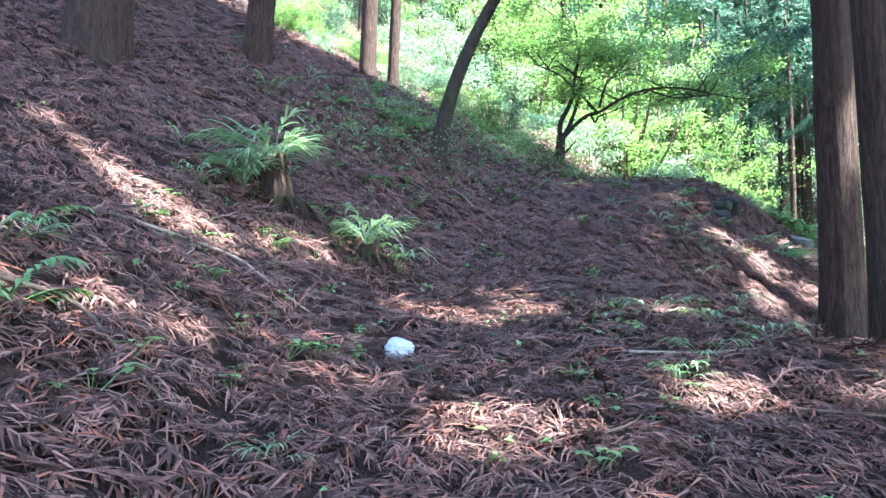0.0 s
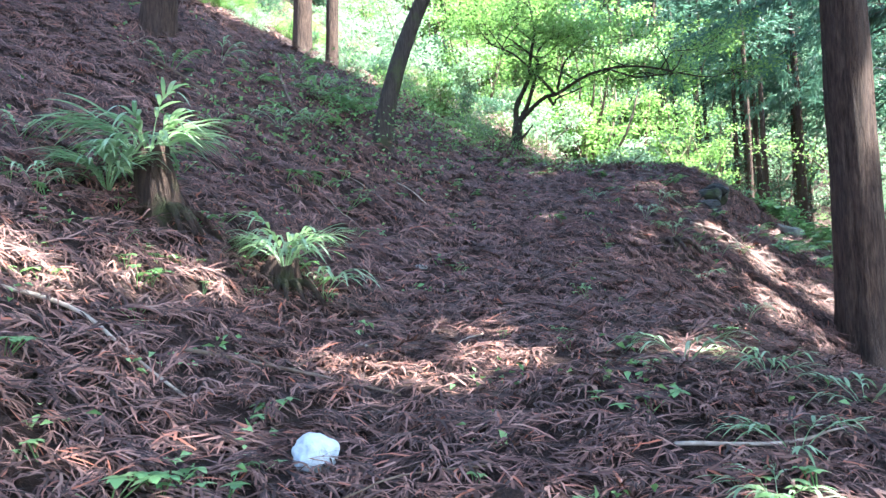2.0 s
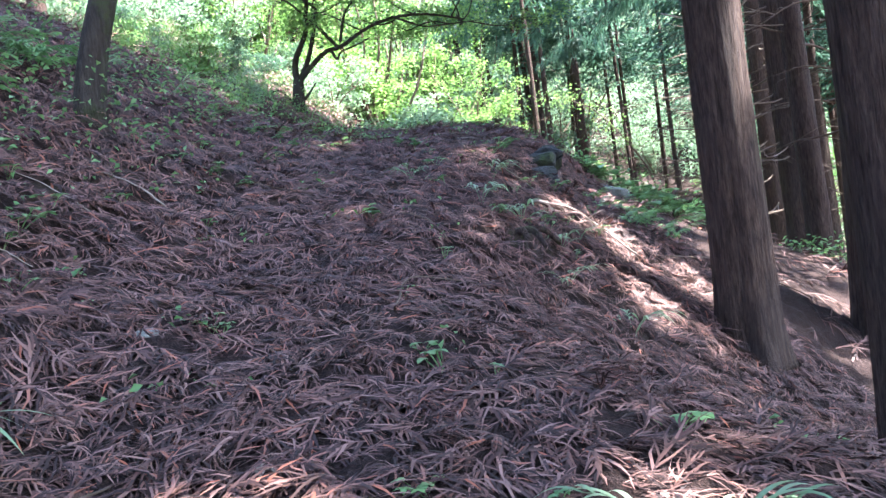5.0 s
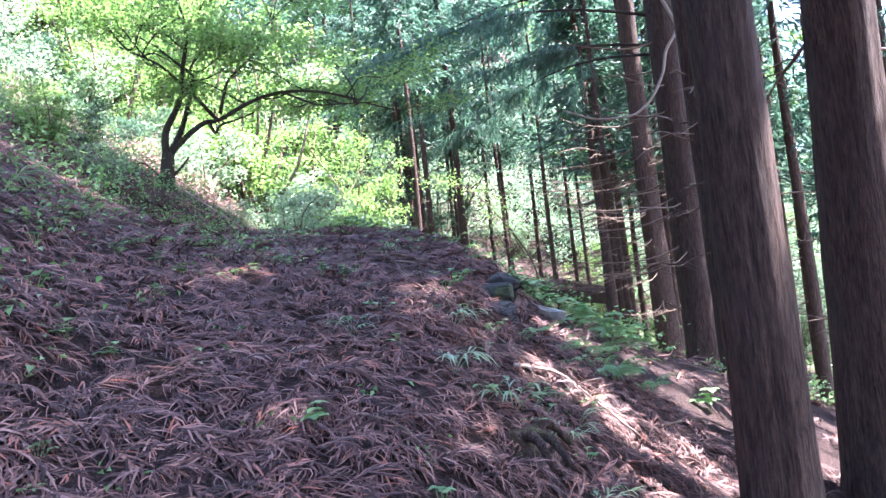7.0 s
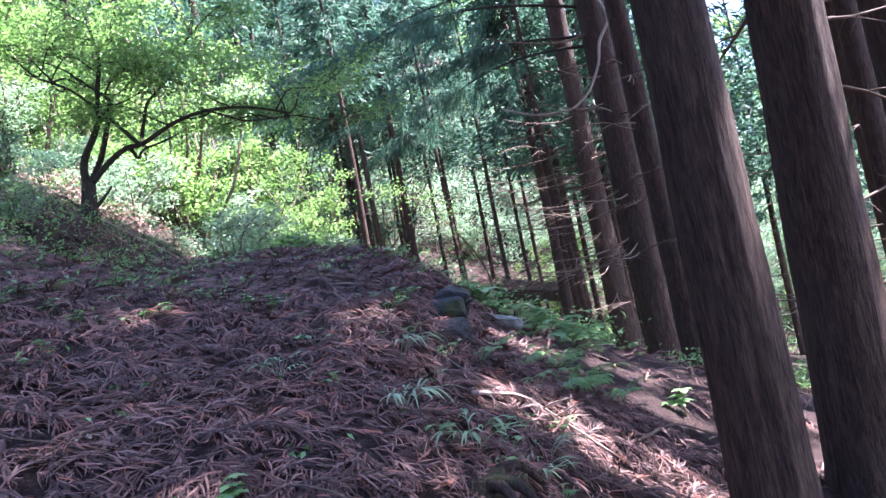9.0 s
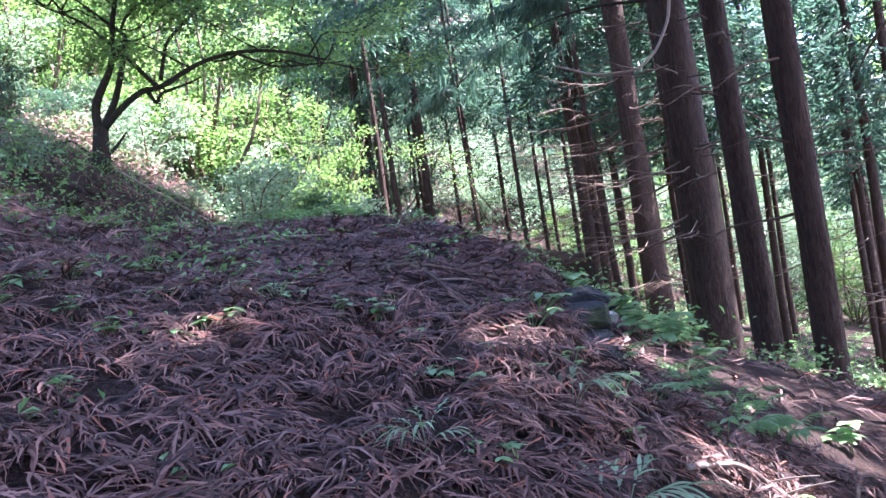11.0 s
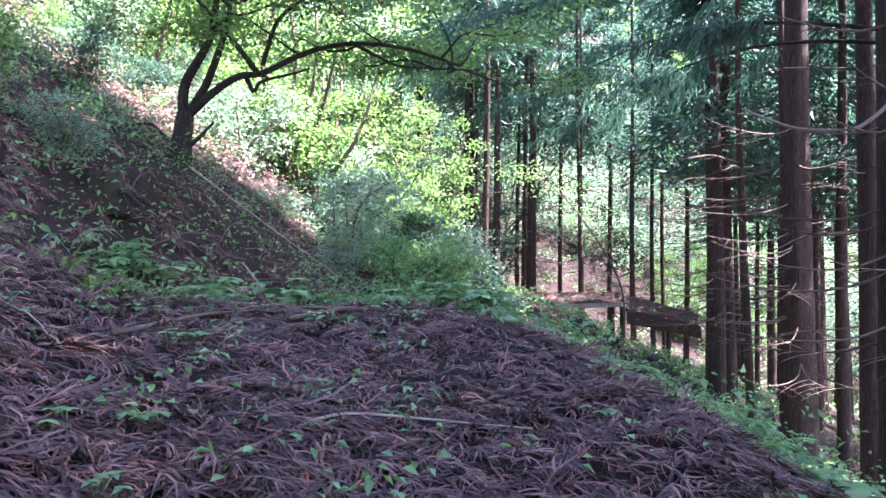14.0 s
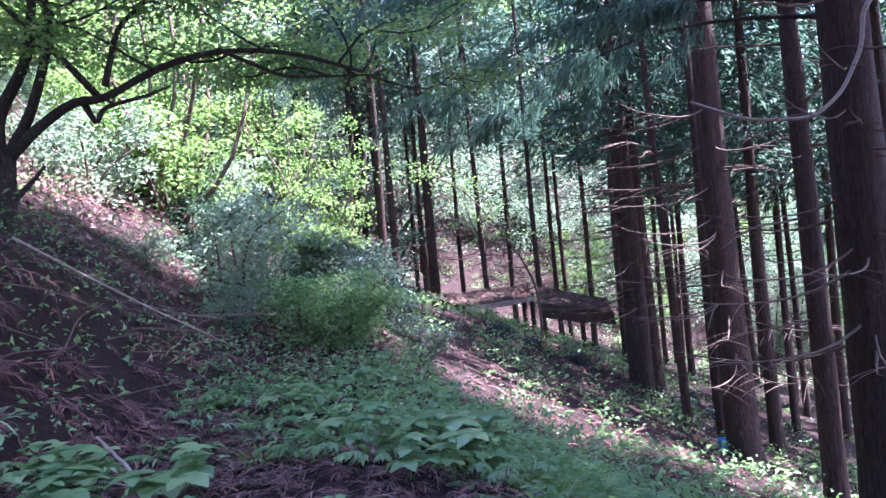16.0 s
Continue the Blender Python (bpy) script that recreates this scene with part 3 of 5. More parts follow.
# unseen cedars added behind the walker and up the bank to shade the path
for k, (x, y) in enumerate([(17.2, 12.6), (20.5, 14.5), (19.0, 10.4), (7.8, 4.3), (13.2, 9.4), (10.2, 2.4), (12.7, 10.3), (16.2, 12.4), (11.8, 6.0), (-6.0, 6.0), (-9.0, 12.0), (-5.0, 1.5)]):
    cedar(x, y, 0.6, 32, (0.0, 0.0), TALL, 6, 170 + k, None, 14, 3.0)
for k, (x, y) in enumerate([(7.6, -1.8), (2.6, -1.2), (6.6, 0.7), (9.6, 0.4)]):
    cedar(x, y, 0.42, 30 if k > 1 else 20, (0.0, 0.0), TALL if k > 1 else SHADES[k % 2], 3, 160 + k, None, 12, 4.0)
cedar(5.9, 3.0, 0.42, 25, (0.0, 0.0), HIGH, 3, 165, None, 12, 6.0)
for k, (x, y) in enumerate([(-4.5, -2.5), (3.2, -3.5), (-6.5, 3.0), (-6.8, 10.5), (-0.8, -6.5), (10.5, 9.5), (-5.5, 15.0), (10.0, -1.0), (13.0, 4.0)]):
    copy_thing(STAND_TREES[k % 6], pose(x, y, gz(x, y), 0, 0, 40 * k))


# chosen sun patches on the slope, cut as holes through the crowns: x, y, radius
SUN_GAPS = [
    (-2.9, 4.95, 0.18), (-2.45, 4.78, 0.3), (-2.1, 4.68, 0.32), (-1.8, 4.66, 0.28), (-1.5, 4.68, 0.18),
    (-1.5, 5.9, 0.22), (-1.2, 5.15, 0.28), (-0.95, 5.3, 0.2), (-0.68, 5.95, 0.34), (-1.5, 3.1, 0.16), (-1.2, 3.25, 0.15), (-0.3, 4.85, 0.22),
    (0.1, 4.72, 0.26), (0.35, 5.6, 0.28), (0.55, 5.15, 0.28), (1.3, 3.4, 0.26), (0.05, 3.15, 0.16), (1.55, 5.2, 0.25),
    (3.35, 8.9, 0.26), (3.55, 8.5, 0.32), (3.5, 8.05, 0.26), (1.75, 10.2, 0.22), (3.0, 9.8, 0.24), (3.8, 9.0, 0.3),
    (5.1, 9.3, 0.32), (6.3, 9.3, 0.5), (7.2, 9.4, 0.5), (5.7, 9.9, 0.4), (4.4, 8.8, 0.3), (6.3, 10.9, 0.45), (5.2, 11.0, 0.4),
]


def open_canopy(seed=17):
    """Cuts out the leaves on the sun's way to each chosen patch, to shape the light."""
    g = np.random.default_rng(seed)
    d = np.array(SUN_DIR)
    e1 = unit(np.cross(d, [0, 0, 1.0]))
    e2 = np.cross(d, e1)
    spots = np.array([(x, y, gz(x, y)) for x, y, _ in SUN_GAPS])
    reach = np.array([r for _, _, r in SUN_GAPS])
    su, sv = spots @ e1, spots @ e2
    for ob in [o for o in bpy.data.objects if o.name.startswith("crown") and o.parent]:
        me = ob.data
        co = np.empty(len(me.vertices) * 3, np.float32)
        me.vertices.foreach_get("co", co)
        leaf = co.reshape(-1, 4, 3)
        m = np.array(ob.parent.matrix_basis @ ob.matrix_basis)
        mid = leaf.mean(1) @ m[:3, :3].T + m[:3, 3]
        u, v = mid @ e1, mid @ e2
        off = np.hypot(u[:, None] - su, v[:, None] - sv) / reach
        keep = off.min(1) > g.uniform(0.85, 1.3, len(u))
        if keep.all():
            continue
        i = np.arange(keep.sum())[:, None] * 4
        ob.data = fast_mesh("crown", leaf[keep].reshape(-1, 3), np.concatenate([i + [0, 1, 2], i + [0, 2, 3]], 1).reshape(-1, 3))
        ob.data.materials.append(M_CEDARLEAF)


open_canopy()


def leaf_cloud(centres, per, sigma, size, g, up=(0, 0, 1.0), flat=0.5):
    """Leaves scattered round centres: places, ways and upward normals."""
    c = np.repeat(np.asarray(centres, float), per, 0)
    m = len(c)
    c = c + g.normal(size=(m, 3)) * sigma
    d = g.normal(size=(m, 3)) * [1, 1, flat]
    upv = np.asarray(up) + g.normal(size=(m, 3)) * 0.35
    ln = g.uniform(*size, m)
    return leaf_arrays(c, d, upv, ln, ln * g.uniform(0.45, 0.7, m), 0.2)


def limb(start, way, length, rad, g, bend=0.3, n=10, lift=0.0):
    s = np.linspace(0, 1, n)
    a, b = g.uniform(0, 6.28, 2)
    w = unit(np.asarray(way, float))
    p = np.asarray(start) + s[:, None] * w * length
    p = p + bend * length * 0.18 * np.stack([np.sin(s * 6 + a) - math.sin(a), np.sin(s * 5 + b) - math.sin(b), np.sin(s * 7 + a + b) - math.sin(a + b)], 1)
    p[:, 2] += lift * length * s**2
    return p, rad * (1 - 0.7 * s)


def smooth_line(points, n):
    """A rounded line through a few points."""
    p = np.asarray(points, float)
    k = np.linspace(0, 1, len(p))
    t = np.linspace(0, 1, n)
    q = np.stack([np.interp(t, k, p[:, c]) for c in range(3)], 1)
    for _ in range(2):
        q[1:-1] = 0.25 * q[:-2] + 0.5 * q[1:-1] + 0.25 * q[2:]
    return q


def maple():
    """The dark crooked maple on the bank: a low fork, a long level limb, flat layers of bright leaves."""
    g = np.random.default_rng(5)
    base = np.array([3.3, 21.4, gz(3.3, 21.4)])
    tree = thing("maple_tree", "crooked dark maple with flat layers of bright green leaves", "tree", at=base)
    across = np.array([0.86, -0.5, 0])
    away = np.array([0.5, 0.86, 0])

    def spot(u, h, d=0.0):
        return across * u + away * d + np.array([0, 0, h])

    stem = smooth_line([spot(-0.08, -0.3), spot(-0.02, 0.2), spot(0.05, 0.85)], 12)
    part("trunk", fast_mesh("trunk", *tube_arrays(stem, np.linspace(0.19, 0.13, 12), 14, 0.06, 3, 0.6), True), M_DARKBARK, tree)
    limbs = [
        ([spot(0.02, 0.75), spot(-0.02, 1.3), spot(0.28, 1.75), spot(0.45, 2.1), spot(0.5, 2.7), spot(0.7, 3.4), spot(0.5, 4.4)], 0.085),
        ([spot(0.05, 0.8), spot(0.38, 1.3), spot(0.6, 1.95), spot(0.75, 2.5), spot(0.5, 2.75, 0.2), spot(-0.1, 3.3, 0.4)], 0.07),
        ([spot(0.08, 0.8), spot(0.5, 1.15, -0.1), spot(0.95, 1.45, -0.1), spot(1.2, 1.42), spot(1.8, 1.8, 0.1), spot(2.5, 1.98, 0.1), spot(3.4, 1.95, 0.2), spot(4.3, 1.65, 0.3)], 0.066),
        ([spot(1.15, 1.5), spot(0.75, 2.05, -0.2), spot(0.1, 2.75, -0.3), spot(-0.7, 3.2, -0.3)], 0.045),
        ([spot(1.0, 1.4), spot(1.12, 1.15), spot(1.2, 1.35), spot(1.7, 1.45), spot(2.0, 1.55)], 0.04),
        ([spot(0.06, 0.3), spot(0.3, 0.5), spot(0.5, 0.72)], 0.045),
        ([spot(-0.1, 0.3), spot(-0.5, 0.72), spot(-0.9, 0.66), spot(-1.2, 0.75)], 0.028),
        ([spot(2.6, 1.95), spot(3.3, 1.7, 0.5), spot(4.6, 1.75, 0.9)], 0.03),
        ([spot(1.25, 1.6), spot(1.45, 2.3), spot(2.1, 3.0, 0.3), spot(2.5, 3.9, 0.4)], 0.04),
    ]
    tips = []
    for k, (line, rad) in enumerate(limbs):
        p = smooth_line(line, 22)
        part("limb", fast_mesh("limb", *tube_arrays(p, rad * np.linspace(1, 0.35, 22), 9, 0.05, k), True), M_DARKBARK, tree)
        if len(line) < 4 and k < 7:
            continue
        for m in range(6 if k < 4 or k > 6 else 1):
            q = p[g.integers(12, 22)]
            az = g.uniform(0, 6.28)
            p2, r2 = limb(q, (math.cos(az), math.sin(az), g.uniform(0.0, 0.6)), g.uniform(0.9, 2.2), 0.02, g, 0.35, 9)
            part("twig", fast_mesh("twig", *tube_arrays(p2, r2, 5), True), M_DARKBARK, tree)
            tips += [p2[5], p2[8]]
            for _ in range(2):
                az3 = az + g.uniform(-1.1, 1.1)
                p3, r3 = limb(p2[g.integers(3, 8)], (math.cos(az3), math.sin(az3), g.uniform(-0.1, 0.4)), g.uniform(0.5, 1.3), 0.01, g, 0.3, 6)
                part("twig", fast_mesh("twig", *tube_arrays(p3, r3, 4)), M_DARKBARK, tree)
                tips += [p3[3], p3[5]]
    tips = np.array([t for t in tips if t[2] > 1.7])
    part("crown", fast_mesh("crown", *leaf_cloud(tips, 85, (0.32, 0.32, 0.08), (0.055, 0.115), g)), M_MAPLELEAF, tree, "flat layers of bright green leaves")
    return tree


maple()


def leaning_tree():
    g = np.random.default_rng(9)
    base = np.array([-0.18, 9.15, gz(-0.18, 9.15)])
    tree = thing("leaning_tree", "slender dark tree leaning out from the bank", "tree", at=base)
    s = np.linspace(0, 1, 24)
    line = np.stack([0.15 * s + 3.3 * s**1.7, 0.4 * s, 6.2 * s - 0.2 - 0.7 * s**2], 1)
    part("trunk", fast_mesh("trunk", *tube_arrays(line, 0.105 * (1 - 0.65 * s), 14, 0.05, 2, 0.7), True), M_DARKBARK, tree)
    tips = []
    for k in range(9):
        az = g.uniform(-1.6, 1.6)
        p, r = limb(line[14 + k], (math.cos(az), math.sin(az), g.uniform(-0.05, 0.5)), g.uniform(1.2, 2.8), 0.03, g, 0.3, 8)
        part("branch", fast_mesh("branch", *tube_arrays(p, r, 6), True), M_DARKBARK, tree)
        tips += [p[4], p[6], p[7]]
    part("crown", fast_mesh("crown", *leaf_cloud(np.array(tips), 90, (0.4, 0.4, 0.12), (0.05, 0.1), g)), M_MAPLELEAF, tree, "thin layers of bright green leaves")


leaning_tree()


# ---- shrubs and young broadleaf trees ----
def shrub_object(name, label, category, group, seed, radius, height, stems, per, size, material, low=0.15, spread=0.13):
    g = np.random.default_rng(seed)
    bush = thing(name, label, category, group)
    cents = []
    for _ in range(stems):
        az = g.uniform(0, 6.28)
        reach = radius * math.sqrt(g.uniform(0.05, 1))
        p, r = limb((0.1 * math.cos(az), 0.1 * math.sin(az), -0.15), (reach * math.cos(az), reach * math.sin(az), height * g.uniform(0.55, 1.0)), math.hypot(reach, height) * g.uniform(0.6, 1.0), 0.016 + 0.006 * height, g, 0.3, 9)
        part("stem", fast_mesh("stem", *tube_arrays(p, r, 5)), M_TWIG, bush)
        for k in range(2 if low > 0.3 else 1, 9):
            cents.append(p[k] + g.normal(size=3) * [0.14 * radius, 0.14 * radius, 0.05 * height])
    part("foliage", fast_mesh("foliage", *leaf_cloud(np.array(cents), per, (spread * radius + 0.06, spread * radius + 0.06, 0.4 * spread * height * 0.6 + 0.03), size, g)), material, bush)
    return bush


SHRUBS = [shrub_object("shrub", "leafy bright green shrub on the slope", "shrub", "undergrowth shrubs", 60 + k, 1.1, 1.6, 8, 52, (0.05, 0.11), (M_SHRUBLEAF, M_MAPLELEAF, M_DARKLEAF)[k], 0.15, 0.1) for k in range(3)]
YOUNG = [shrub_object("young_tree", "young broadleaf tree with light green leaves", "tree", "young broadleaf trees", 70 + k, 2.3, 5.5, 9, 97, (0.07, 0.14), (M_SHRUBLEAF, M_MAPLELEAF, M_DARKLEAF)[k], 0.5, 0.07) for k in range(3)]


def scatter(originals, rows, scale=(0.8, 1.2), seed=0):
    g = np.random.default_rng(seed)
    for k, (x, y) in enumerate(rows):
        m = pose(x, y, gz(x, y), 0, 0, g.uniform(0, 360)) @ Matrix.Scale(g.uniform(*scale), 4)
        ob = originals[k % len(originals)]
        if k < len(originals):
            ob.matrix_basis = m
        else:
            c = copy_thing(ob, m)
            c.scale = m.to_scale()


def wedge(count, seed, near_far, bearings, eye=(2.0, 9.0), spacing=1.0):
    """Scattered places between two distances and two bearings from a point."""
    g, out, tries = np.random.default_rng(seed), [], 0
    while len(out) < count and tries < 4000:
        tries += 1
        d = math.sqrt(g.uniform(near_far[0] ** 2, near_far[1] ** 2))
        b = radians(g.uniform(*bearings))
        x, y = eye[0] + d * math.sin(b), eye[1] + d * math.cos(b)
        if all(math.hypot(x - a, y - c) > spacing for a, c in out):
            out.append((x, y))
    return out


scatter(SHRUBS, [(9.6, 24.8), (8.9, 25.8), (10.6, 25.3), *wedge(46, 31, (16, 34), (-14, 24), spacing=1.3)], (0.75, 1.5), 32)
for k, (x, y) in enumerate(wedge(34, 36, (5.5, 15), (-52, -2), (2.6, 12.0), 0.8)):
    c = copy_thing(SHRUBS[k % 3], pose(x, y, gz(x, y), 0, 0, 37 * k))
    c.scale = (0.3 + 0.012 * k,) * 3
BUSH = shrub_object("round_bush", "dense round bush of fresh green leaves", "shrub", "", 66, 1.05, 1.25, 12, 85, (0.045, 0.1), M_HERB, 0.15, 0.12)
BUSH.matrix_basis = pose(7.7, 22.3, gz(7.7, 22.3))
for k, (x, y) in enumerate([(6.3, 22.9), (8.9, 23.4), (9.6, 22.6), (5.4, 23.6)]):
    c = copy_thing(SHRUBS[k % 3], pose(x, y, gz(x, y), 0, 0, 61 * k))
    c.scale = (0.5 + 0.05 * (k % 3),) * 3
for k, (x, y) in enumerate(wedge(14, 37, (27, 44), (-4, 30), spacing=3.4)):
    c = copy_thing(YOUNG[k % 3], pose(x, y, gz(x, y), 0, 0, 53 * k))
    c.scale = (1.5 + 0.15 * (k % 4),) * 3
scatter(YOUNG, [*wedge(24, 33, (20, 44), (-22, 26), spacing=2.6), *wedge(20, 35, (46, 64), (14, 66), spacing=3.0)], (0.7, 1.4), 34)


# low leafy cover on the forest floor
def floor_cover(seed, count, box, size, per, keep, spread=(0.28, 0.09), dry=False):
    g = np.random.default_rng(seed)
    x, y = g.uniform(box[0], box[1], count), g.uniform(box[2], box[3], count)
    ok = keep(x, y)
    x, y = x[ok], y[ok]
    cents = np.stack([x, y, ground_z(x, y) + spread[1] * g.uniform(0.6, 3.3, len(x))], 1)
    name = "dry_leaf_cover" if dry else "leafy_ground_cover"
    ob = part(name, fast_mesh(name, *leaf_cloud(cents, per, (spread[0], spread[0], spread[1]), size, g)), M_DRYLEAF if dry else M_HERB)
    return tagged(ob, "pale dry leaves strewn over the hillside" if dry else "patchy low green leaves on the forest floor", "ground cover", kind="stuff")


def patchy(x, y):
    return np.sin(0.9 * x + 1.1) * np.sin(0.8 * y - 0.4 * x) + 0.5 * np.sin(2.3 * x - 1.7 * y) > -0.1


floor_cover(91, 1500, (7.5, 24, 12, 34), (0.05, 0.12), 16, patchy)
floor_cover(92, 2000, (12, 60, 4, 70), (0.1, 0.22), 18, lambda x, y: x + y > 31)
floor_cover(93, 800, (-6, 9, 18, 34), (0.05, 0.11), 15, lambda x, y: patchy(x, y) | (np.sin(3.1 * x + 1.9 * y) > -0.2))
floor_cover(90, 2600, (-9, 9, 23.2, 38), (0.07, 0.14), 14, lambda x, y: x < 3.5 + 0.3 * (y - 20), (0.3, 0.02), True)
floor_cover(94, 240, (4.6, 8.2, 15.2, 20.5), (0.04, 0.09), 18, lambda x, y: x > 3.4 + 0.25 * (y - 14))
floor_cover(96, 200, (4.3, 7.6, 12.9, 16.6), (0.04, 0.09), 16, lambda x, y: x > 4.8 + 0.5 * np.abs(y - 14.2))
floor_cover(97, 430, (0.6, 6.6, 14.6, 21.5), (0.03, 0.075), 13, lambda x, y: on_bank(x, y) | (x < 3.0))
floor_cover(98, 75, (0.8, 5.2, 10.8, 15.2), (0.03, 0.06), 13, lambda x, y: x > 0, (0.09, 0.035))
floor_cover(99, 90, (-3.2, 2.8, 1.2, 10.5), (0.025, 0.06), 8, lambda x, y: y > 0, (0.07, 0.025))
floor_cover(95, 420, (-2.2, 1.4, 7.6, 13.2), (0.03, 0.06), 12, lambda x, y: np.abs(x - (0.32 * y - 3.4)) < 0.9)


# far woods on the hillsides round about
def far_woods(seed, count, near_far, bearings, material, size, tall=9.0, per=34):
    g = np.random.default_rng(seed)
    d = np.sqrt(g.uniform(near_far[0] ** 2, near_far[1] ** 2, count))
    b = np.radians(g.uniform(*bearings, count))
    x, y = 2 + d * np.sin(b), 9 + d * np.cos(b)
    # about nine tufts to a crown, so that gaps stay between the crowns
    own = np.arange(count) // 9 * 9
    x, y = x[own] + g.normal(size=count) * 1.3, y[own] + g.normal(size=count) * 1.3
    top = (g.uniform(0.25, 1, count) ** 1.3)[own] * tall
    cents = np.stack([x, y, ground_z(x, y) + np.maximum(top + g.normal(size=count) * 1.1, 0.2)], 1)
    ob = part("far_woods", fast_mesh("far_woods", *leaf_cloud(cents, per, (0.6, 0.6, 0.28), size, g)), material)
    return tagged(ob, "dense green woods on the far hillside", "woods", kind="stuff")


far_woods(81, 1300, (48, 85), (-30, 80), M_SHRUBLEAF, (0.14, 0.3), 9.0, 56)
far_woods(82, 900, (60, 110), (-30, 85), M_CEDARLEAF, (0.35, 0.7))
far_woods(84, 1900, (46, 66), (24, 80), M_SHRUBLEAF, (0.14, 0.3), 15.0, 46)
far_woods(85, 1500, (38, 70), (-10, 27), M_CEDARLEAF, (0.18, 0.38), 22.0, 46)
far_woods(87, 1700, (82, 185), (-15, 46), M_CEDARLEAF, (0.8, 1.6), 16.0, 30)
far_woods(90, 1500, (78, 150), (40, 96), M_MAPLELEAF, (0.6, 1.2), 26.0, 30)
far_woods(88, 900, (52, 92), (40, 92), M_MAPLELEAF, (0.2, 0.4), 20.0, 46)
far_woods(89, 1300, (55, 95), (-14, 48), M_CEDARLEAF, (0.3, 0.6), 34.0, 46)
far_woods(86, 700, (34, 60), (-10, 27), M_SHRUBLEAF, (0.13, 0.28), 5.0, 50)
far_woods(83, 700, (30, 46), (-24, 22), M_MAPLELEAF, (0.08, 0.18), 9.0, 50)


# ---- stones ----
def stone_arrays(size, seed, rough=0.34, n=4):
    bm = bmesh.new()
    bmesh.ops.create_icosphere(bm, subdivisions=n, radius=0.5)
    off = Vector((seed * 3.1, seed * 1.7, seed * 2.3))
    for v in bm.verts:
        d = v.co.normalized()
        k = 1 + rough * (noise.noise(d * 1.4 + off) + 0.5 * noise.noise(d * 3.3 + off) + 0.22 * noise.noise(d * 8 + off))
        cut = max(abs(d.x) ** 4 + abs(d.y) ** 4 + abs(d.z) ** 4, 0.3) ** -0.18
        v.co = Vector((d.x * size[0], d.y * size[1], d.z * size[2])) * 0.5 * k * cut
    me = bpy.data.meshes.new("stone")
    bm.to_mesh(me)
    bm.free()
    for p in me.polygons:
        p.use_smooth = True
    return me


def block_arrays(size, seed):
    """A broken block of rock: the hull of a few scattered points, with worn edges and a rough skin."""
    g = np.random.default_rng(int(seed * 10))
    bm = bmesh.new()
    for p in unit(g.normal(size=(22, 3))) * g.uniform(0.8, 1.05, (22, 1)):
        q = np.sign(p) * np.abs(p) ** 0.55
        bm.verts.new(Vector((q[0] * size[0], q[1] * size[1], q[2] * size[2])) * 0.5)
    hull = bmesh.ops.convex_hull(bm, input=bm.verts)
    bmesh.ops.delete(bm, geom=[v for v in hull["geom_interior"] if isinstance(v, bmesh.types.BMVert)], context="VERTS")
    bmesh.ops.bevel(bm, geom=list(bm.edges), offset=0.012, segments=1, affect="EDGES")
    bmesh.ops.triangulate(bm, faces=list(bm.faces))
    bmesh.ops.subdivide_edges(bm, edges=list(bm.edges), cuts=2, use_grid_fill=True)
    for v in bm.verts:
        v.co += 0.02 * noise.noise_vector(v.co * 9 + Vector((seed, 0, 0))) + 0.008 * noise.noise_vector(v.co * 30)
    me = bpy.data.meshes.new("stone")
    bm.to_mesh(me)
    bm.free()
    return me


def stone(name, label, x, y, size, seed, material, sink=0.3, turn=(0, 0, 0), z=None, group="", rough=0.34):
    ob = part(name, block_arrays(size, seed) if rough > 0.4 else stone_arrays(size, seed, rough), material)
    ob.matrix_basis = pose(x, y, (gz(x, y) if z is None else z) + size[2] * (0.5 - sink), *turn)
    return tagged(ob, label, "rock", group)


stone("white_stone", "smooth bluish white stone half sunk in litter", -0.27, 4.09, (0.15, 0.12, 0.13), 2.0, M_WHITE, 0.2, (10, 15, 40), rough=0.16)
for k, (x, y, z, size, turn, label) in enumerate([
    (3.72, 10.08, 2.82, (0.44, 0.4, 0.34), 25, "grey layered rock jutting from the bank's edge"),
    (3.84, 10.16, 3.01, (0.36, 0.34, 0.2), -30, "mossy brown rock in the bank's edge"),
    (4.0, 10.3, 3.03, (0.34, 0.34, 0.32), 60, "black shaded rock in the bank's edge"),
    (3.72, 9.72, 2.52, (0.42, 0.32, 0.36), 10, "mossy sloping rock low in the bank's edge"),
]):
    stone("edge_rock", label, x, y, size, 5.0 + k, M_LAYERED if k == 0 else M_ROCK, 0.5, (8 * k, -5 * k, turn), z, "rocks of the bank edge", 0.5)
stone("pale_boulder", "pale grey slab of rock leaning on the slope", 5.8, 12.35, (0.95, 0.5, 0.4), 21.0, M_PALEROCK, 0.5, (0, 14, -38), 2.72, rough=0.5)
for k, (x, y, s) in enumerate([(19.6, 24.4, 0.9), (20.6, 24.2, 0.8), (20.2, 24.9, 1.0), (21.2, 24.8, 0.7), (18.6, 27.4, 1.1), (17.4, 28.0, 0.9), (16.4, 28.3, 1.2), (21.5, 25.6, 0.9)]):
    stone("mossy_rock", "dark mossy boulder among the trees", x, y, (s * 0.7, s * 0.55, s * 0.5), 30.0 + k, M_ROCK, 0.4, (0, 0, 50 * k), group="mossy boulders")
for k, (x, y, s) in enumerate([(1.95, 10.6, 0.085), (0.18, 6.98, 0.09)]):
    stone("small_stone", "small grey stone lying in the litter", x, y, (s, s * 0.8, s * 0.6), 50.0 + k, M_PALEROCK, 0.35, (0, 0, 33 * k), group="small stones")


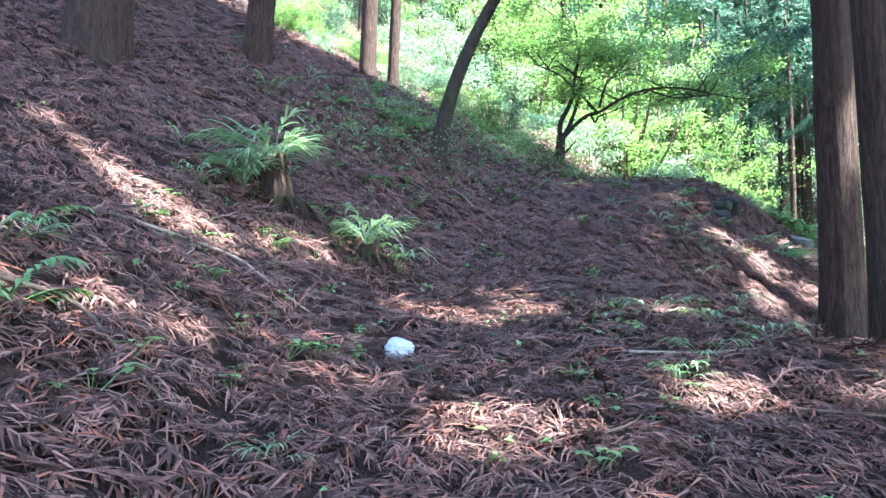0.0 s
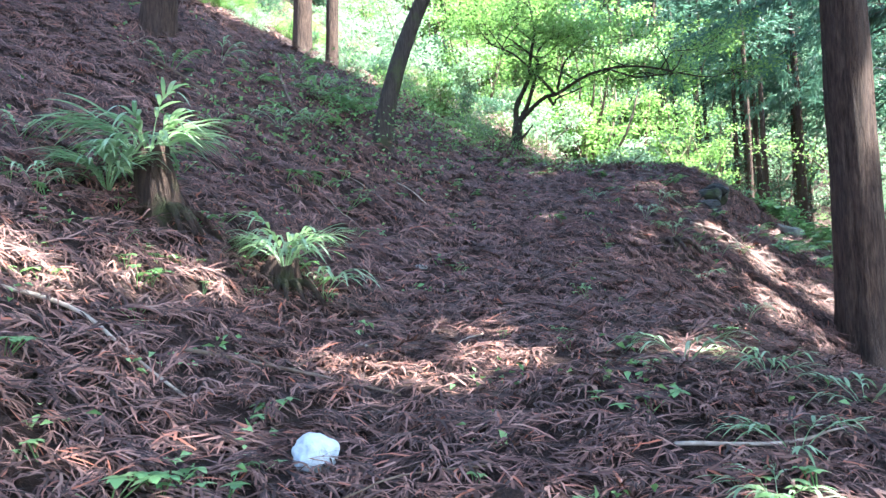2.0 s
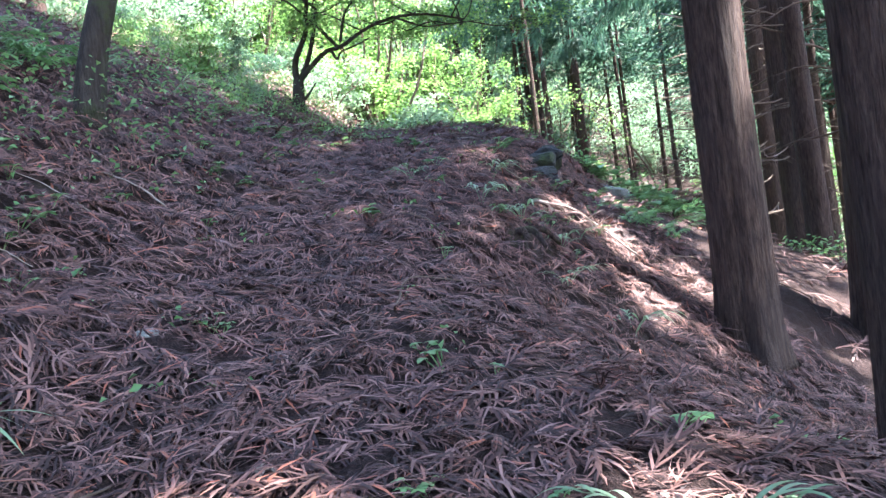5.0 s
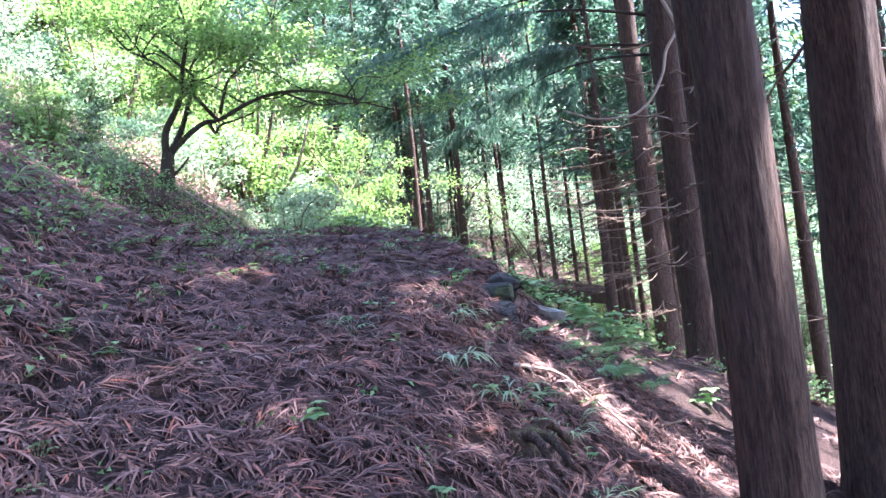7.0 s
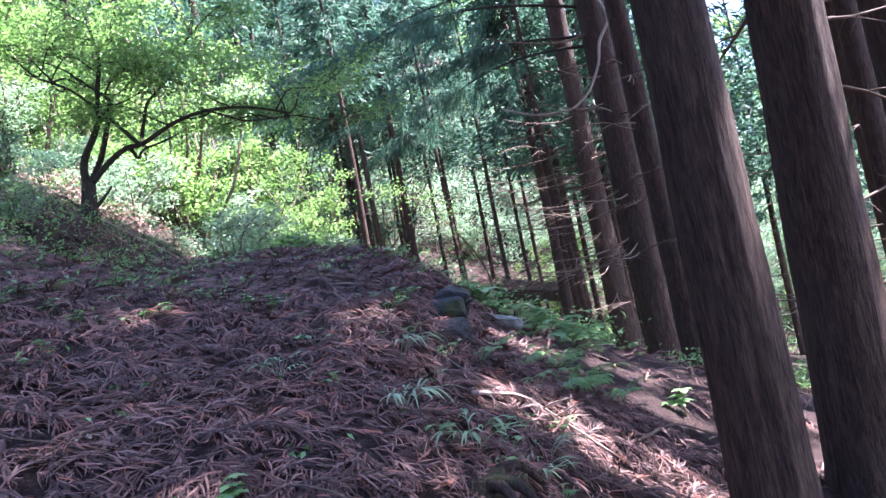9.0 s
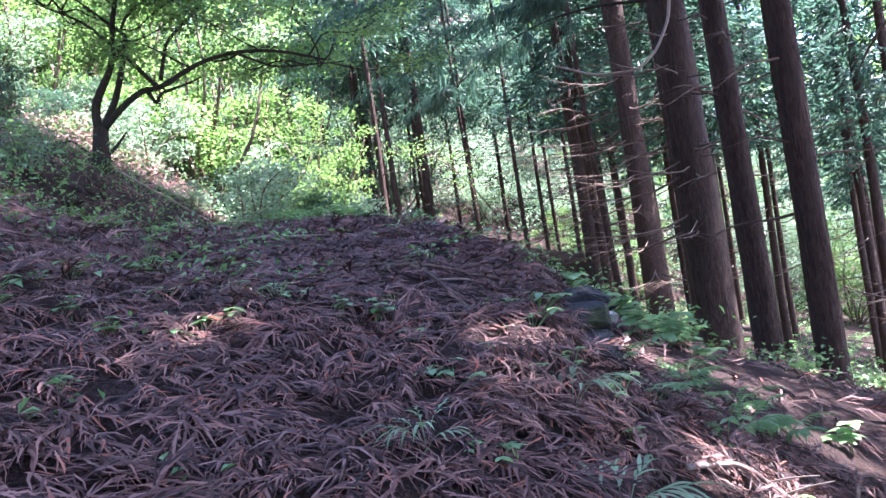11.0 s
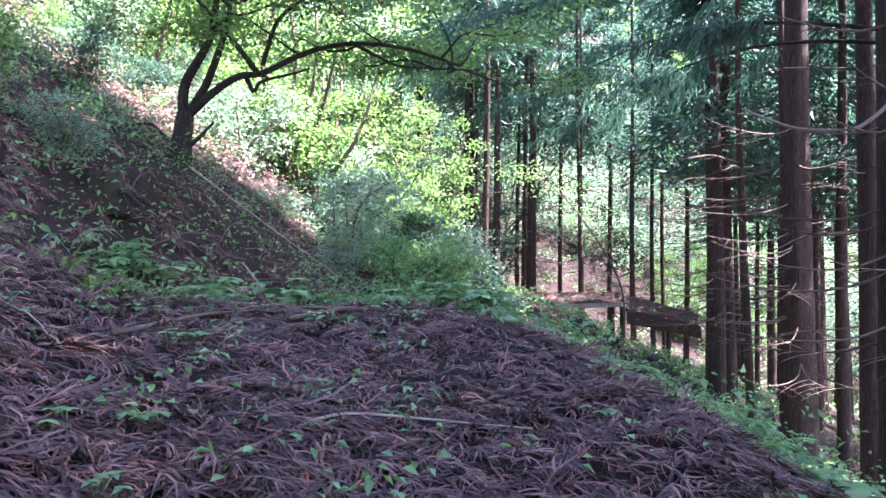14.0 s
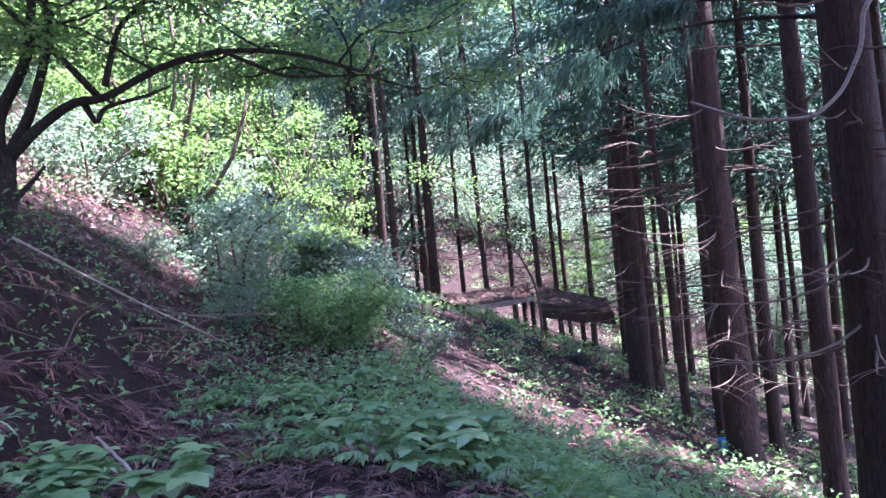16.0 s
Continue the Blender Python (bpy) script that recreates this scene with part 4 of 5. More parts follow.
# ---- stumps ----
def stump(name, label, x, y, rad, high, seed, lean=(0, 0)):
    g = np.random.default_rng(seed)
    ob = thing(name, label, "stump", at=(x, y, gz(x, y)))
    line = np.stack([lean[0] * np.linspace(0, 1, 14), lean[1] * np.linspace(0, 1, 14), np.linspace(-0.2, high, 14)], 1)
    v, f = tube_arrays(line, rad * np.linspace(1.15, 0.75, 14), 20, 0.1, seed, 0.6)
    v = v.reshape(14, 20, 3)
    jag = np.repeat(g.uniform(-0.35, 0.1, 10), 2) * high
    v[-1, :, 2] += jag
    v[-2, :, 2] += jag * 0.6
    part("stump_wood", fast_mesh("stump_wood", v.reshape(-1, 3), f, True), M_ROT, ob)
    for k in range(6):
        az = g.uniform(0, 6.28)
        p = np.array([[math.cos(az) * rad * 0.9, math.sin(az) * rad * 0.9, high * 0.15], [math.cos(az) * rad * 1.7, math.sin(az) * rad * 1.7, 0.02], [math.cos(az) * rad * 2.5, math.sin(az) * rad * 2.5, -0.12]])
        part("root", fast_mesh("root", *tube_arrays(smooth_line(p, 8), rad * 0.22 * np.linspace(1, 0.4, 8), 7, 0.06, k), True), M_ROT, ob)


stump("mossy_stump", "rotten mossy stump with ferns growing on it", -1.38, 5.85, 0.13, 0.42, 401, (-0.08, 0.02))
stump("low_stump", "low rotten stump hidden under a fern", -0.68, 5.85, 0.12, 0.18, 402)
stump("rotten_stump", "black hollow rotten stump in the bank edge", 2.55, 8.25, 0.15, 0.03, 403)
stump("dark_stump", "dark broken stump on the bank", 2.1, 17.9, 0.22, 0.3, 404)


# ---- ferns, herbs, grass ----
def pinnate(base, az, length, rise, g, pinnae=6, plen=0.16, pwid=0.017):
    """One frond: an arching stalk with pairs of long narrow pinnae."""
    s = np.linspace(0, 1, 8)
    flat = np.array([math.cos(az), math.sin(az), 0])
    line = np.asarray(base) + flat * (s * length * 0.72)[:, None] + np.array([0, 0, 1.0]) * (rise * length * (s - 0.62 * s**2))[:, None]
    pieces = [tube_arrays(line, 0.004 * (1 - 0.6 * s), 3)]
    t = np.repeat(np.linspace(0.3, 0.98, pinnae), 2)
    c = np.stack([np.interp(t, s, line[:, k]) for k in range(3)], 1)
    side = np.tile([1, -1], pinnae)
    a = az + side * g.uniform(0.5, 1.0, pinnae * 2) * (1.15 - 0.7 * t)
    d = np.stack([np.cos(a), np.sin(a), g.uniform(0.0, 0.25, pinnae * 2)], 1)
    pieces.append(strip_arrays(c, d, np.array([0, 0, 1.0]), plen * g.uniform(0.7, 1.1, pinnae * 2) * (1.2 - 0.55 * t), pwid * g.uniform(0.8, 1.2, pinnae * 2), g.uniform(0.3, 0.7, pinnae * 2), 4))
    return joined(pieces)


def fern_clump(name, label, group, seed, fronds, length, pinnae, plen, pwid, material, rise=1.1):
    g = np.random.default_rng(seed)
    ob = thing(name, label, "fern", group)
    for k in range(fronds):
        az = 6.283 * k / fronds + g.uniform(-0.3, 0.3)
        part("frond", fast_mesh("frond", *pinnate((0.03 * math.cos(az), 0.03 * math.sin(az), -0.02), az, length * g.uniform(0.65, 1.1), rise * g.uniform(0.7, 1.2), g, pinnae, plen, pwid)), material, ob)
    return ob


def put_at(ob, x, y, turn=0.0, scale=1.0, z=None):
    ob.matrix_basis = pose(x, y, gz(x, y) if z is None else z, 0, 0, turn) @ Matrix.Scale(scale, 4)


def copy_at(ob, x, y, turn, scale, z=None):
    m = pose(x, y, gz(x, y) if z is None else z, 0, 0, turn)
    c = copy_thing(ob, m)
    c.scale = (scale,) * 3


def ribbon(az, length, rise, g, blades, blong, wide):
    """One frond: a bare rising stalk with a few long ribbons that arch out and hang."""
    s = np.linspace(0, 1, 7)
    flat = np.array([math.cos(az), math.sin(az), 0])
    line = flat * (0.02 + 0.75 * length * s**1.3)[:, None] + np.array([0, 0, 1.0]) * (rise * length * np.sin(s * 1.75) - 0.03)[:, None]
    t = np.linspace(0.5, 1.0, blades)
    c = np.stack([np.interp(t, s, line[:, k]) for k in range(3)], 1)
    a = az + np.where(np.arange(blades) % 2, 1, -1) * g.uniform(0.25, 0.95, blades) * (1.35 - t)
    d = np.stack([np.cos(a), np.sin(a), g.uniform(0.25, 0.75, blades)], 1)
    ln = blong * g.uniform(0.7, 1.15, blades)
    return joined([tube_arrays(line, 0.0035 * (1 - 0.5 * s), 3), strip_arrays(c, d, np.array([0, 0, 1.0]), ln, wide * g.uniform(0.8, 1.2, blades), g.uniform(0.3, 0.8, blades), 7)])


def ribbon_clump(label, seed, fronds, length, blades, blong, wide, rise):
    g = np.random.default_rng(seed)
    ob = thing("ribbon_fern", label, "fern", "ribbon ferns")
    for k in range(fronds):
        az = 2.4 * k + g.uniform(-0.3, 0.3)
        part("frond", fast_mesh("frond", *ribbon(az, length * g.uniform(0.6, 1.15), rise * g.uniform(0.7, 1.2), g, blades, blong, wide)), M_FERN, ob)
    return ob


BIG = ribbon_clump("large fern clump with long narrow arching fronds", 501, 24, 0.33, 7, 0.25, 0.02, 0.75)
MID = ribbon_clump("fern clump with narrow pale green leaflets", 502, 7, 0.36, 6, 0.2, 0.019, 0.5)
LACE = fern_clump("lace_fern", "small soft fern with feathery fronds", "lace ferns", 503, 8, 0.34, 11, 0.075, 0.016, M_HERB, 0.8)
put_at(BIG, -0.66, 5.83, 0, 1.0, gz(-0.66, 5.83) + 0.14)
copy_at(BIG, -1.48, 5.87, 60, 1.3, gz(-1.38, 5.85) + 0.34)
copy_at(BIG, -1.66, 5.72, 150, 0.95, gz(-1.6, 5.72) + 0.12)
put_at(MID, -0.45, 5.95, 0, 1.0)
g = np.random.default_rng(510)
for x, y, s in [(1.45, 5.05, 0.85), (1.75, 4.8, 0.7), (1.4, 3.95, 0.7), (1.15, 3.6, 0.6), (1.95, 4.4, 0.7), (3.0, 7.6, 0.8), (2.75, 7.9, 0.6), (2.55, 8.75, 0.75), (2.75, 8.5, 0.8), (3.0, 8.4, 0.6), (3.25, 8.6, 0.6), (-1.9, 5.4, 0.7), (-1.1, 8.4, 0.9), (-0.9, 9.6, 0.9), (-1.9, 9.3, 0.9), (-0.2, 10.4, 0.8), (0.4, 10.9, 0.9), (2.9, 9.3, 0.7), (-0.6, 2.6, 0.5), (-1.95, 3.35, 0.6), (2.15, 9.2, 0.55), (1.0, 15.9, 0.9), (1.8, 16.6, 1.0), (2.6, 17.2, 1.0), (4.35, 18.0, 0.9), (5.2, 18.9, 1.0)]:
    copy_at(MID, x, y, g.uniform(0, 360), s)


def zone(count, seed, cx, cy, rx, ry, turn=0.0):
    """Scattered places within a turned ellipse."""
    g = np.random.default_rng(seed)
    r, a = np.sqrt(g.uniform(0, 1, count)), g.uniform(0, 6.283, count)
    u, v = rx * r * np.cos(a), ry * r * np.sin(a)
    c, s = math.cos(radians(turn)), math.sin(radians(turn))
    return list(zip(cx + u * c - v * s, cy + u * s + v * c))


def herb(name, label, group, seed, stems, leaves, leaf, high, material, wide=0.6):
    g = np.random.default_rng(seed)
    ob = thing(name, label, "plant", group)
    stalks, blades = [], []
    for _ in range(stems):
        az, out = g.uniform(0, 6.28), g.uniform(0.01, 0.09)
        h = high * g.uniform(0.5, 1.1)
        top = np.array([out * math.cos(az) * 2, out * math.sin(az) * 2, h])
        stalks.append(tube_arrays(smooth_line([[0, 0, -0.03], 0.6 * top, top], 5), np.full(5, 0.003), 3))
        m = leaves
        a = np.linspace(0, 6.28, m, endpoint=False) + g.uniform(0, 6)
        d = np.stack([np.cos(a), np.sin(a), g.uniform(0.0, 0.35, m)], 1)
        size = leaf * g.uniform(0.7, 1.2, m)
        blades.append(strip_arrays(np.repeat(top[None], m, 0) - d * 0.004, d, np.array([0, 0, 1.0]), size, size * wide, np.full(m, 0.35), 5))
    tagged(part("stem", fast_mesh("stem", *joined(stalks)), material, ob), kind="stuff")
    tagged(part("foliage", fast_mesh("foliage", *joined(blades)), material, ob), kind="stuff")
    return ob


HERBS = [herb("small_herb", "low green seedling with a few oval leaves", "low herbs", 520 + k, 4 + k, 4, 0.042 + 0.008 * k, 0.09, M_HERB) for k in range(3)]
BROAD = [herb("broadleaf_plant", "leafy plant with broad toothed green leaves", "broadleaf plants", 530 + k, 5, 5, 0.13 + 0.03 * k, 0.28, M_HERB, 0.75) for k in range(2)]
TUFT = thing("grass_tuft", "tuft of bright green grass on the rim", "grass", "grass tufts")
g = np.random.default_rng(540)
az = g.uniform(0, 6.28, 40)
tagged(part("grass", fast_mesh("grass", *strip_arrays(np.stack([0.05 * np.cos(az), 0.05 * np.sin(az), np.full(40, -0.02)], 1), np.stack([np.cos(az) * 0.6, np.sin(az) * 0.6, np.ones(40)], 1), np.array([0, 0, 1.0]), g.uniform(0.2, 0.45, 40), 0.01, g.uniform(0.3, 0.9, 40), 5)), M_GRASS, TUFT), kind="stuff")


def sow(originals, places, seed, scale=(0.7, 1.3), first=True):
    g = np.random.default_rng(seed)
    for k, (x, y) in enumerate(places):
        ob = originals[k % len(originals)]
        if first and k < len(originals):
            put_at(ob, x, y, g.uniform(0, 360), g.uniform(*scale))
        else:
            copy_at(ob, x, y, g.uniform(0, 360), g.uniform(*scale))


sow(HERBS, zone(60, 601, -0.2, 8.2, 0.8, 4.4, -22) + zone(26, 602, 1.6, 12.2, 0.7, 2.2, -15) + zone(22, 603, 3.1, 9.2, 0.8, 1.3, -20) + zone(26, 604, -0.6, 3.6, 2.0, 1.2) + zone(24, 605, -1.4, 5.6, 0.8, 0.8) + zone(12, 606, 2.4, 10.4, 1.0, 1.6) + zone(40, 607, 3.6, 17.6, 1.6, 2.4, -30) + zone(12, 608, 3.6, 13.4, 1.2, 1.4) + zone(14, 613, 1.2, 6.6, 0.9, 1.8) + zone(26, 614, 5.0, 20.5, 1.6, 1.6, 30), 701, (0.5, 1.1))
sow(BROAD, zone(14, 611, 5.8, 16.8, 1.6, 1.6, -20) + zone(8, 612, 4.6, 15.1, 0.9, 0.5) + [(3.6, 15.75), (3.35, 15.6)] + zone(14, 616, 7.6, 19.6, 1.6, 1.6, -30) + zone(16, 617, 7.2, 16.4, 1.4, 1.8, -30) + zone(7, 618, 2.9, 16.6, 0.8, 0.5, 20) + zone(26, 614, 6.9, 12.9, 0.9, 1.5, -30) + zone(3, 615, 2.6, 15.8, 1.0, 0.7) + [(5.9, 9.9)], 702, (0.6, 1.15))
sow([LACE], zone(45, 627, 5.7, 14.4, 1.2, 1.5) + zone(40, 628, 7.2, 16.6, 1.6, 2.2, -30) + zone(9, 629, 3.0, 17.4, 1.2, 0.6, 25) + zone(75, 621, 6.2, 17.4, 2.4, 2.6, -30) + zone(34, 622, 7.2, 13.4, 1.0, 1.8, -30) + zone(14, 623, -1.3, 9.5, 0.7, 2.0, -20) + zone(12, 624, 4.8, 10.4, 0.5, 1.0, -30) + zone(24, 625, 10.5, 16.6, 2.0, 2.6, -40) + zone(16, 626, 12.0, 21.0, 3.0, 3.0, -40) + [(-2.25, 5.9), (-2.0, 3.2), (-1.7, 2.7)], 703, (0.7, 1.6))
sow([TUFT], zone(34, 631, 5.2, 15.4, 1.5, 0.7, -40) + zone(30, 632, 7.0, 18.0, 1.8, 2.4, -30) + zone(10, 633, 2.0, 14.6, 0.8, 0.6), 704, (0.6, 1.2))


# ---- fallen branches ----
def fallen(points, rad, label, material, seed=0, group="fallen branches"):
    g = np.random.default_rng(seed)
    p = smooth_line([(x, y, gz(x, y) + h) for x, y, h in points], 16)
    p[:, :2] += np.cumsum(g.normal(size=(16, 2)) * 0.006, 0)
    base = p[0].copy()
    ob = thing("fallen_branch", label, "branch", group, at=base)
    p = p - base
    part("branch_wood", fast_mesh("branch_wood", *tube_arrays(p, rad * np.linspace(1, 0.45, 16), 7, 0.05, seed), True), material, ob)
    for _ in range(2 if rad > 0.009 else 0):
        k = g.integers(4, 13)
        w = unit(np.array([*g.normal(size=2), 0.25]))
        q = np.array([p[k], p[k] + w * 0.1, p[k] + w * 0.22 - [0, 0, 0.02]])
        part("side_twig", fast_mesh("side_twig", *tube_arrays(smooth_line(q, 5), rad * 0.4 * np.linspace(1, 0.5, 5), 4)), material, ob)


# plants beside the path, each by itself
for x, y, s in [(1.56, 8.28, 0.6), (0.67, 9.11, 0.6), (0.85, 9.0, 0.5), (2.48, 10.05, 0.6), (2.35, 10.15, 0.5), (1.3, 10.41, 0.5), (1.4, 10.23, 0.45), (2.14, 13.86, 0.5), (2.25, 13.95, 0.45), (3.1, 13.88, 0.5), (3.2, 14.0, 0.4)]:
    copy_at(BROAD[0], x, y, 90 * x, 0.68 * s)
PALE_LABEL, BROWN_LABEL = "bleached bare branch lying on the litter", "thin dry brown branch lying on the litter"
for k, (pts, rad, m) in enumerate([
    ([(3.1, 8.95, 0.05), (3.5, 9.0, 0.1), (4.05, 8.85, 0.04)], 0.013, M_PALETWIG),
    ([(-2.0, 4.2, 0.03), (-1.3, 4.6, 0.05), (-0.75, 4.3, 0.03)], 0.012, M_PALETWIG),
    ([(-0.9, 4.65, 0.03), (-0.4, 4.75, 0.05), (0.05, 4.6, 0.03)], 0.01, M_TWIG),
    ([(3.0, 14.0, 0.04), (3.5, 14.35, 0.08), (4.4, 14.1, 0.04)], 0.016, M_TWIG),
    ([(2.0, 13.3, 0.04), (2.5, 14.0, 0.06), (3.3, 14.9, 0.05)], 0.014, M_TWIG),
    ([(3.3, 15.6, 0.02), (3.3, 15.75, 0.2), (3.15, 15.9, 0.42)], 0.016, M_PALETWIG),
    ([(2.6, 14.8, 0.04), (3.3, 15.0, 0.06), (4.2, 14.7, 0.05)], 0.015, M_TWIG),
    ([(2.8, 11.2, 0.03), (3.2, 10.7, 0.06), (3.6, 10.3, 0.03)], 0.014, M_TWIG),
    ([(2.9, 9.9, 0.04), (3.1, 9.5, 0.06), (3.4, 9.1, 0.03)], 0.007, M_PALETWIG),
    ([(-1.4, 9.9, 0.05), (-1.2, 9.2, 0.08), (-0.9, 8.5, 0.04)], 0.022, M_TWIG),
    ([(-2.4, 8.4, 0.05), (-1.5, 8.1, 0.08), (-1.0, 8.3, 0.04)], 0.012, M_TWIG),
    ([(1.3, 7.0, 0.03), (1.5, 7.4, 0.08), (2.0, 7.45, 0.03)], 0.006, M_TWIG),
    ([(1.0, 4.0, 0.03), (1.4, 3.9, 0.05), (1.8, 4.1, 0.03)], 0.009, M_PALETWIG),
    ([(1.5, 3.3, 0.03), (2.0, 3.1, 0.06), (2.1, 2.7, 0.03)], 0.007, M_TWIG),
    ([(-2.0, 2.6, 0.04), (-1.5, 2.9, 0.08), (-1.0, 2.6, 0.03)], 0.014, M_TWIG),
    ([(3.2, 19.8, 0.3), (4.2, 19.9, 0.5), (5.6, 20.4, 0.4)], 0.016, M_PALETWIG),
    ([(4.3, 20.6, 0.2), (5.0, 20.2, 0.6), (6.2, 20.6, 0.9)], 0.015, M_TWIG),
    ([(2.9, 9.85, 0.03), (3.1, 10.6, 0.05), (3.2, 11.4, 0.03)], 0.013, M_TWIG),
    ([(3.0, 10.9, 0.03), (3.15, 11.05, 0.06), (3.4, 11.1, 0.03)], 0.012, M_TWIG),
    ([(2.2, 12.0, 0.03), (2.7, 12.3, 0.06), (3.4, 12.0, 0.03)], 0.008, M_PALETWIG),
    ([(4.4, 9.1, 0.03), (5.4, 9.6, 0.06), (6.3, 9.4, 0.03)], 0.012, M_TWIG),
    ([(14.5, 19.0, 0.05), (16.0, 18.2, 0.1), (18.0, 18.0, 0.05)], 0.09, M_TWIG),
]):
    fallen(pts, rad, PALE_LABEL if m is M_PALETWIG else BROWN_LABEL, m, 800 + k)
g = np.random.default_rng(820)
for k in range(36):
    x, y = g.uniform(-2.6, 4.4), g.uniform(2.0, 15.0)
    a, ln = g.uniform(0, 6.28), g.uniform(0.15, 0.45)
    fallen([(x, y, 0.03), (x + ln * math.cos(a), y + ln * math.sin(a), 0.05), (x + 2 * ln * math.cos(a + 0.3), y + 2 * ln * math.sin(a + 0.3), 0.03)], g.uniform(0.004, 0.008), BROWN_LABEL, M_TWIG if k % 3 else M_PALETWIG, 830 + k)

# bare dead twigs standing out of the dark bank
g = np.random.default_rng(910)
for k in range(34):
    x, y = g.uniform(2.0, 6.8), 0
    y = 18.2 + 0.55 * (x - 2.4) + g.uniform(-0.6, 2.4)
    a = g.uniform(-0.6, 1.2)
    ln = g.uniform(0.5, 1.3)
    fallen([(x, y, 0.0), (x + 0.5 * ln * math.cos(a), y + 0.3 * ln * math.sin(a), 0.3 * ln), (x + ln * math.cos(a), y + 0.5 * ln * math.sin(a), 0.45 * ln)], 0.009, "bare dead twig sticking out of the bank", M_TWIG, 920 + k, "bank twigs")


# ---- the collapsed shed roof among the trees ----
def shed_roof():
    ob = thing("collapsed_roof", "collapsed shed roof buried in brown needles", "roof", at=(20.2, 31.2, 0))

    def slab(name, corners, thick, material, label=""):
        bm = bmesh.new()
        top = [bm.verts.new(Vector(c) - Vector((20.2, 31.2, 0))) for c in corners]
        low = [bm.verts.new(v.co - Vector((0, 0, thick))) for v in top]
        n = len(top)
        bm.faces.new(top)
        bm.faces.new(low[::-1])
        for k in range(n):
            bm.faces.new((top[k], low[k], low[(k + 1) % n], top[(k + 1) % n]))
        bmesh.ops.recalc_face_normals(bm, faces=bm.faces)
        bmesh.ops.subdivide_edges(bm, edges=bm.edges, cuts=5, use_grid_fill=True)
        for v in bm.verts:
            v.co += 0.05 * noise.noise_vector(v.co * 1.3)
        me = bpy.data.meshes.new(name)
        bm.to_mesh(me)
        bm.free()
        return part(name, me, material, ob, label)

    slab("roof_sheet", [(17.75, 31.65, 3.5), (20.6, 31.3, 3.55), (22.3, 33.2, 3.85), (17.9, 33.9, 3.9)], 0.1, M_ROT, "sagging roof covered with brown needles")
    slab("roof_sheet", [(20.75, 31.15, 3.3), (22.9, 29.6, 2.75), (24.4, 31.0, 3.05), (22.4, 32.9, 3.75)], 0.12, M_ROT, "dark fallen half of the roof")
    slab("edge_board", [(17.7, 31.5, 3.48), (20.6, 31.15, 3.53), (20.6, 31.24, 3.53), (17.7, 31.6, 3.48)], 0.16, M_PLANK, "pale weathered edge board")
    slab("edge_board", [(20.7, 31.0, 3.26), (22.9, 29.45, 2.7), (22.95, 29.55, 2.7), (20.75, 31.1, 3.26)], 0.5, M_ROT)
    g = np.random.default_rng(77)
    for c0, c1, c2, c3 in [((17.75, 31.65, 3.5), (20.6, 31.3, 3.55), (22.3, 33.2, 3.85), (17.9, 33.9, 3.9)), ((20.75, 31.15, 3.3), (22.9, 29.6, 2.75), (24.4, 31.0, 3.05), (22.4, 32.9, 3.75))]:
        u, v = g.uniform(0, 1, (2, 200, 1))
        pts = (1 - u) * (1 - v) * np.array(c0) + u * (1 - v) * np.array(c1) + u * v * np.array(c2) + (1 - u) * v * np.array(c3) - [20.2, 31.2, -0.02]
        nr = np.tile(unit(np.cross(np.array(c1) - c0, np.array(c3) - c0)), (200, 1))
        part("needle_cover", fast_mesh("needle_cover", *strew(pts, nr, g.uniform(0.2, 0.4, 200), g, 0.03, 0.35)), M_LITTER, ob, "brown needles lying on the roof")
    for x, y, z in [(18.0, 31.8, 3.4), (20.4, 31.5, 3.4), (22.2, 30.4, 2.8), (18.2, 33.5, 3.75), (22.0, 32.8, 3.6)]:
        foot = gz(x, y)
        p = np.array([[x - 20.2, y - 31.2, foot - 0.2], [x - 20.2, y - 31.2, z]])
        part("post", fast_mesh("post", *tube_arrays(smooth_line(p, 6), np.full(6, 0.09), 8, 0.04, 2), True), M_ROT, ob)


shed_roof()

# thin bent young tree in front of the roof
bent = thing("bent_sapling", "thin bent sapling with a bare stem", "tree", at=(18.7, 28.9, gz(18.7, 28.9)))
part("stem", fast_mesh("stem", *tube_arrays(smooth_line([(0, 0, -0.2), (0.02, 0, 1.6), (-0.3, 0.2, 2.6), (-0.9, 0.7, 3.9), (-1.7, 1.3, 5.2), (-2.9, 2.2, 6.0)], 24), 0.05 * np.linspace(1, 0.3, 24), 7), True), M_TWIG, bent)
g = np.random.default_rng(950)
part("foliage", fast_mesh("foliage", *leaf_cloud(np.array([(-2.9, 2.2, 6.0), (-2.4, 1.8, 5.8), (-1.6, 1.2, 5.2), (-0.6, 0.3, 3.6), (-1.2, 0.7, 4.4)]), 120, (0.6, 0.6, 0.2), (0.08, 0.15), g)), M_MAPLELEAF, bent)

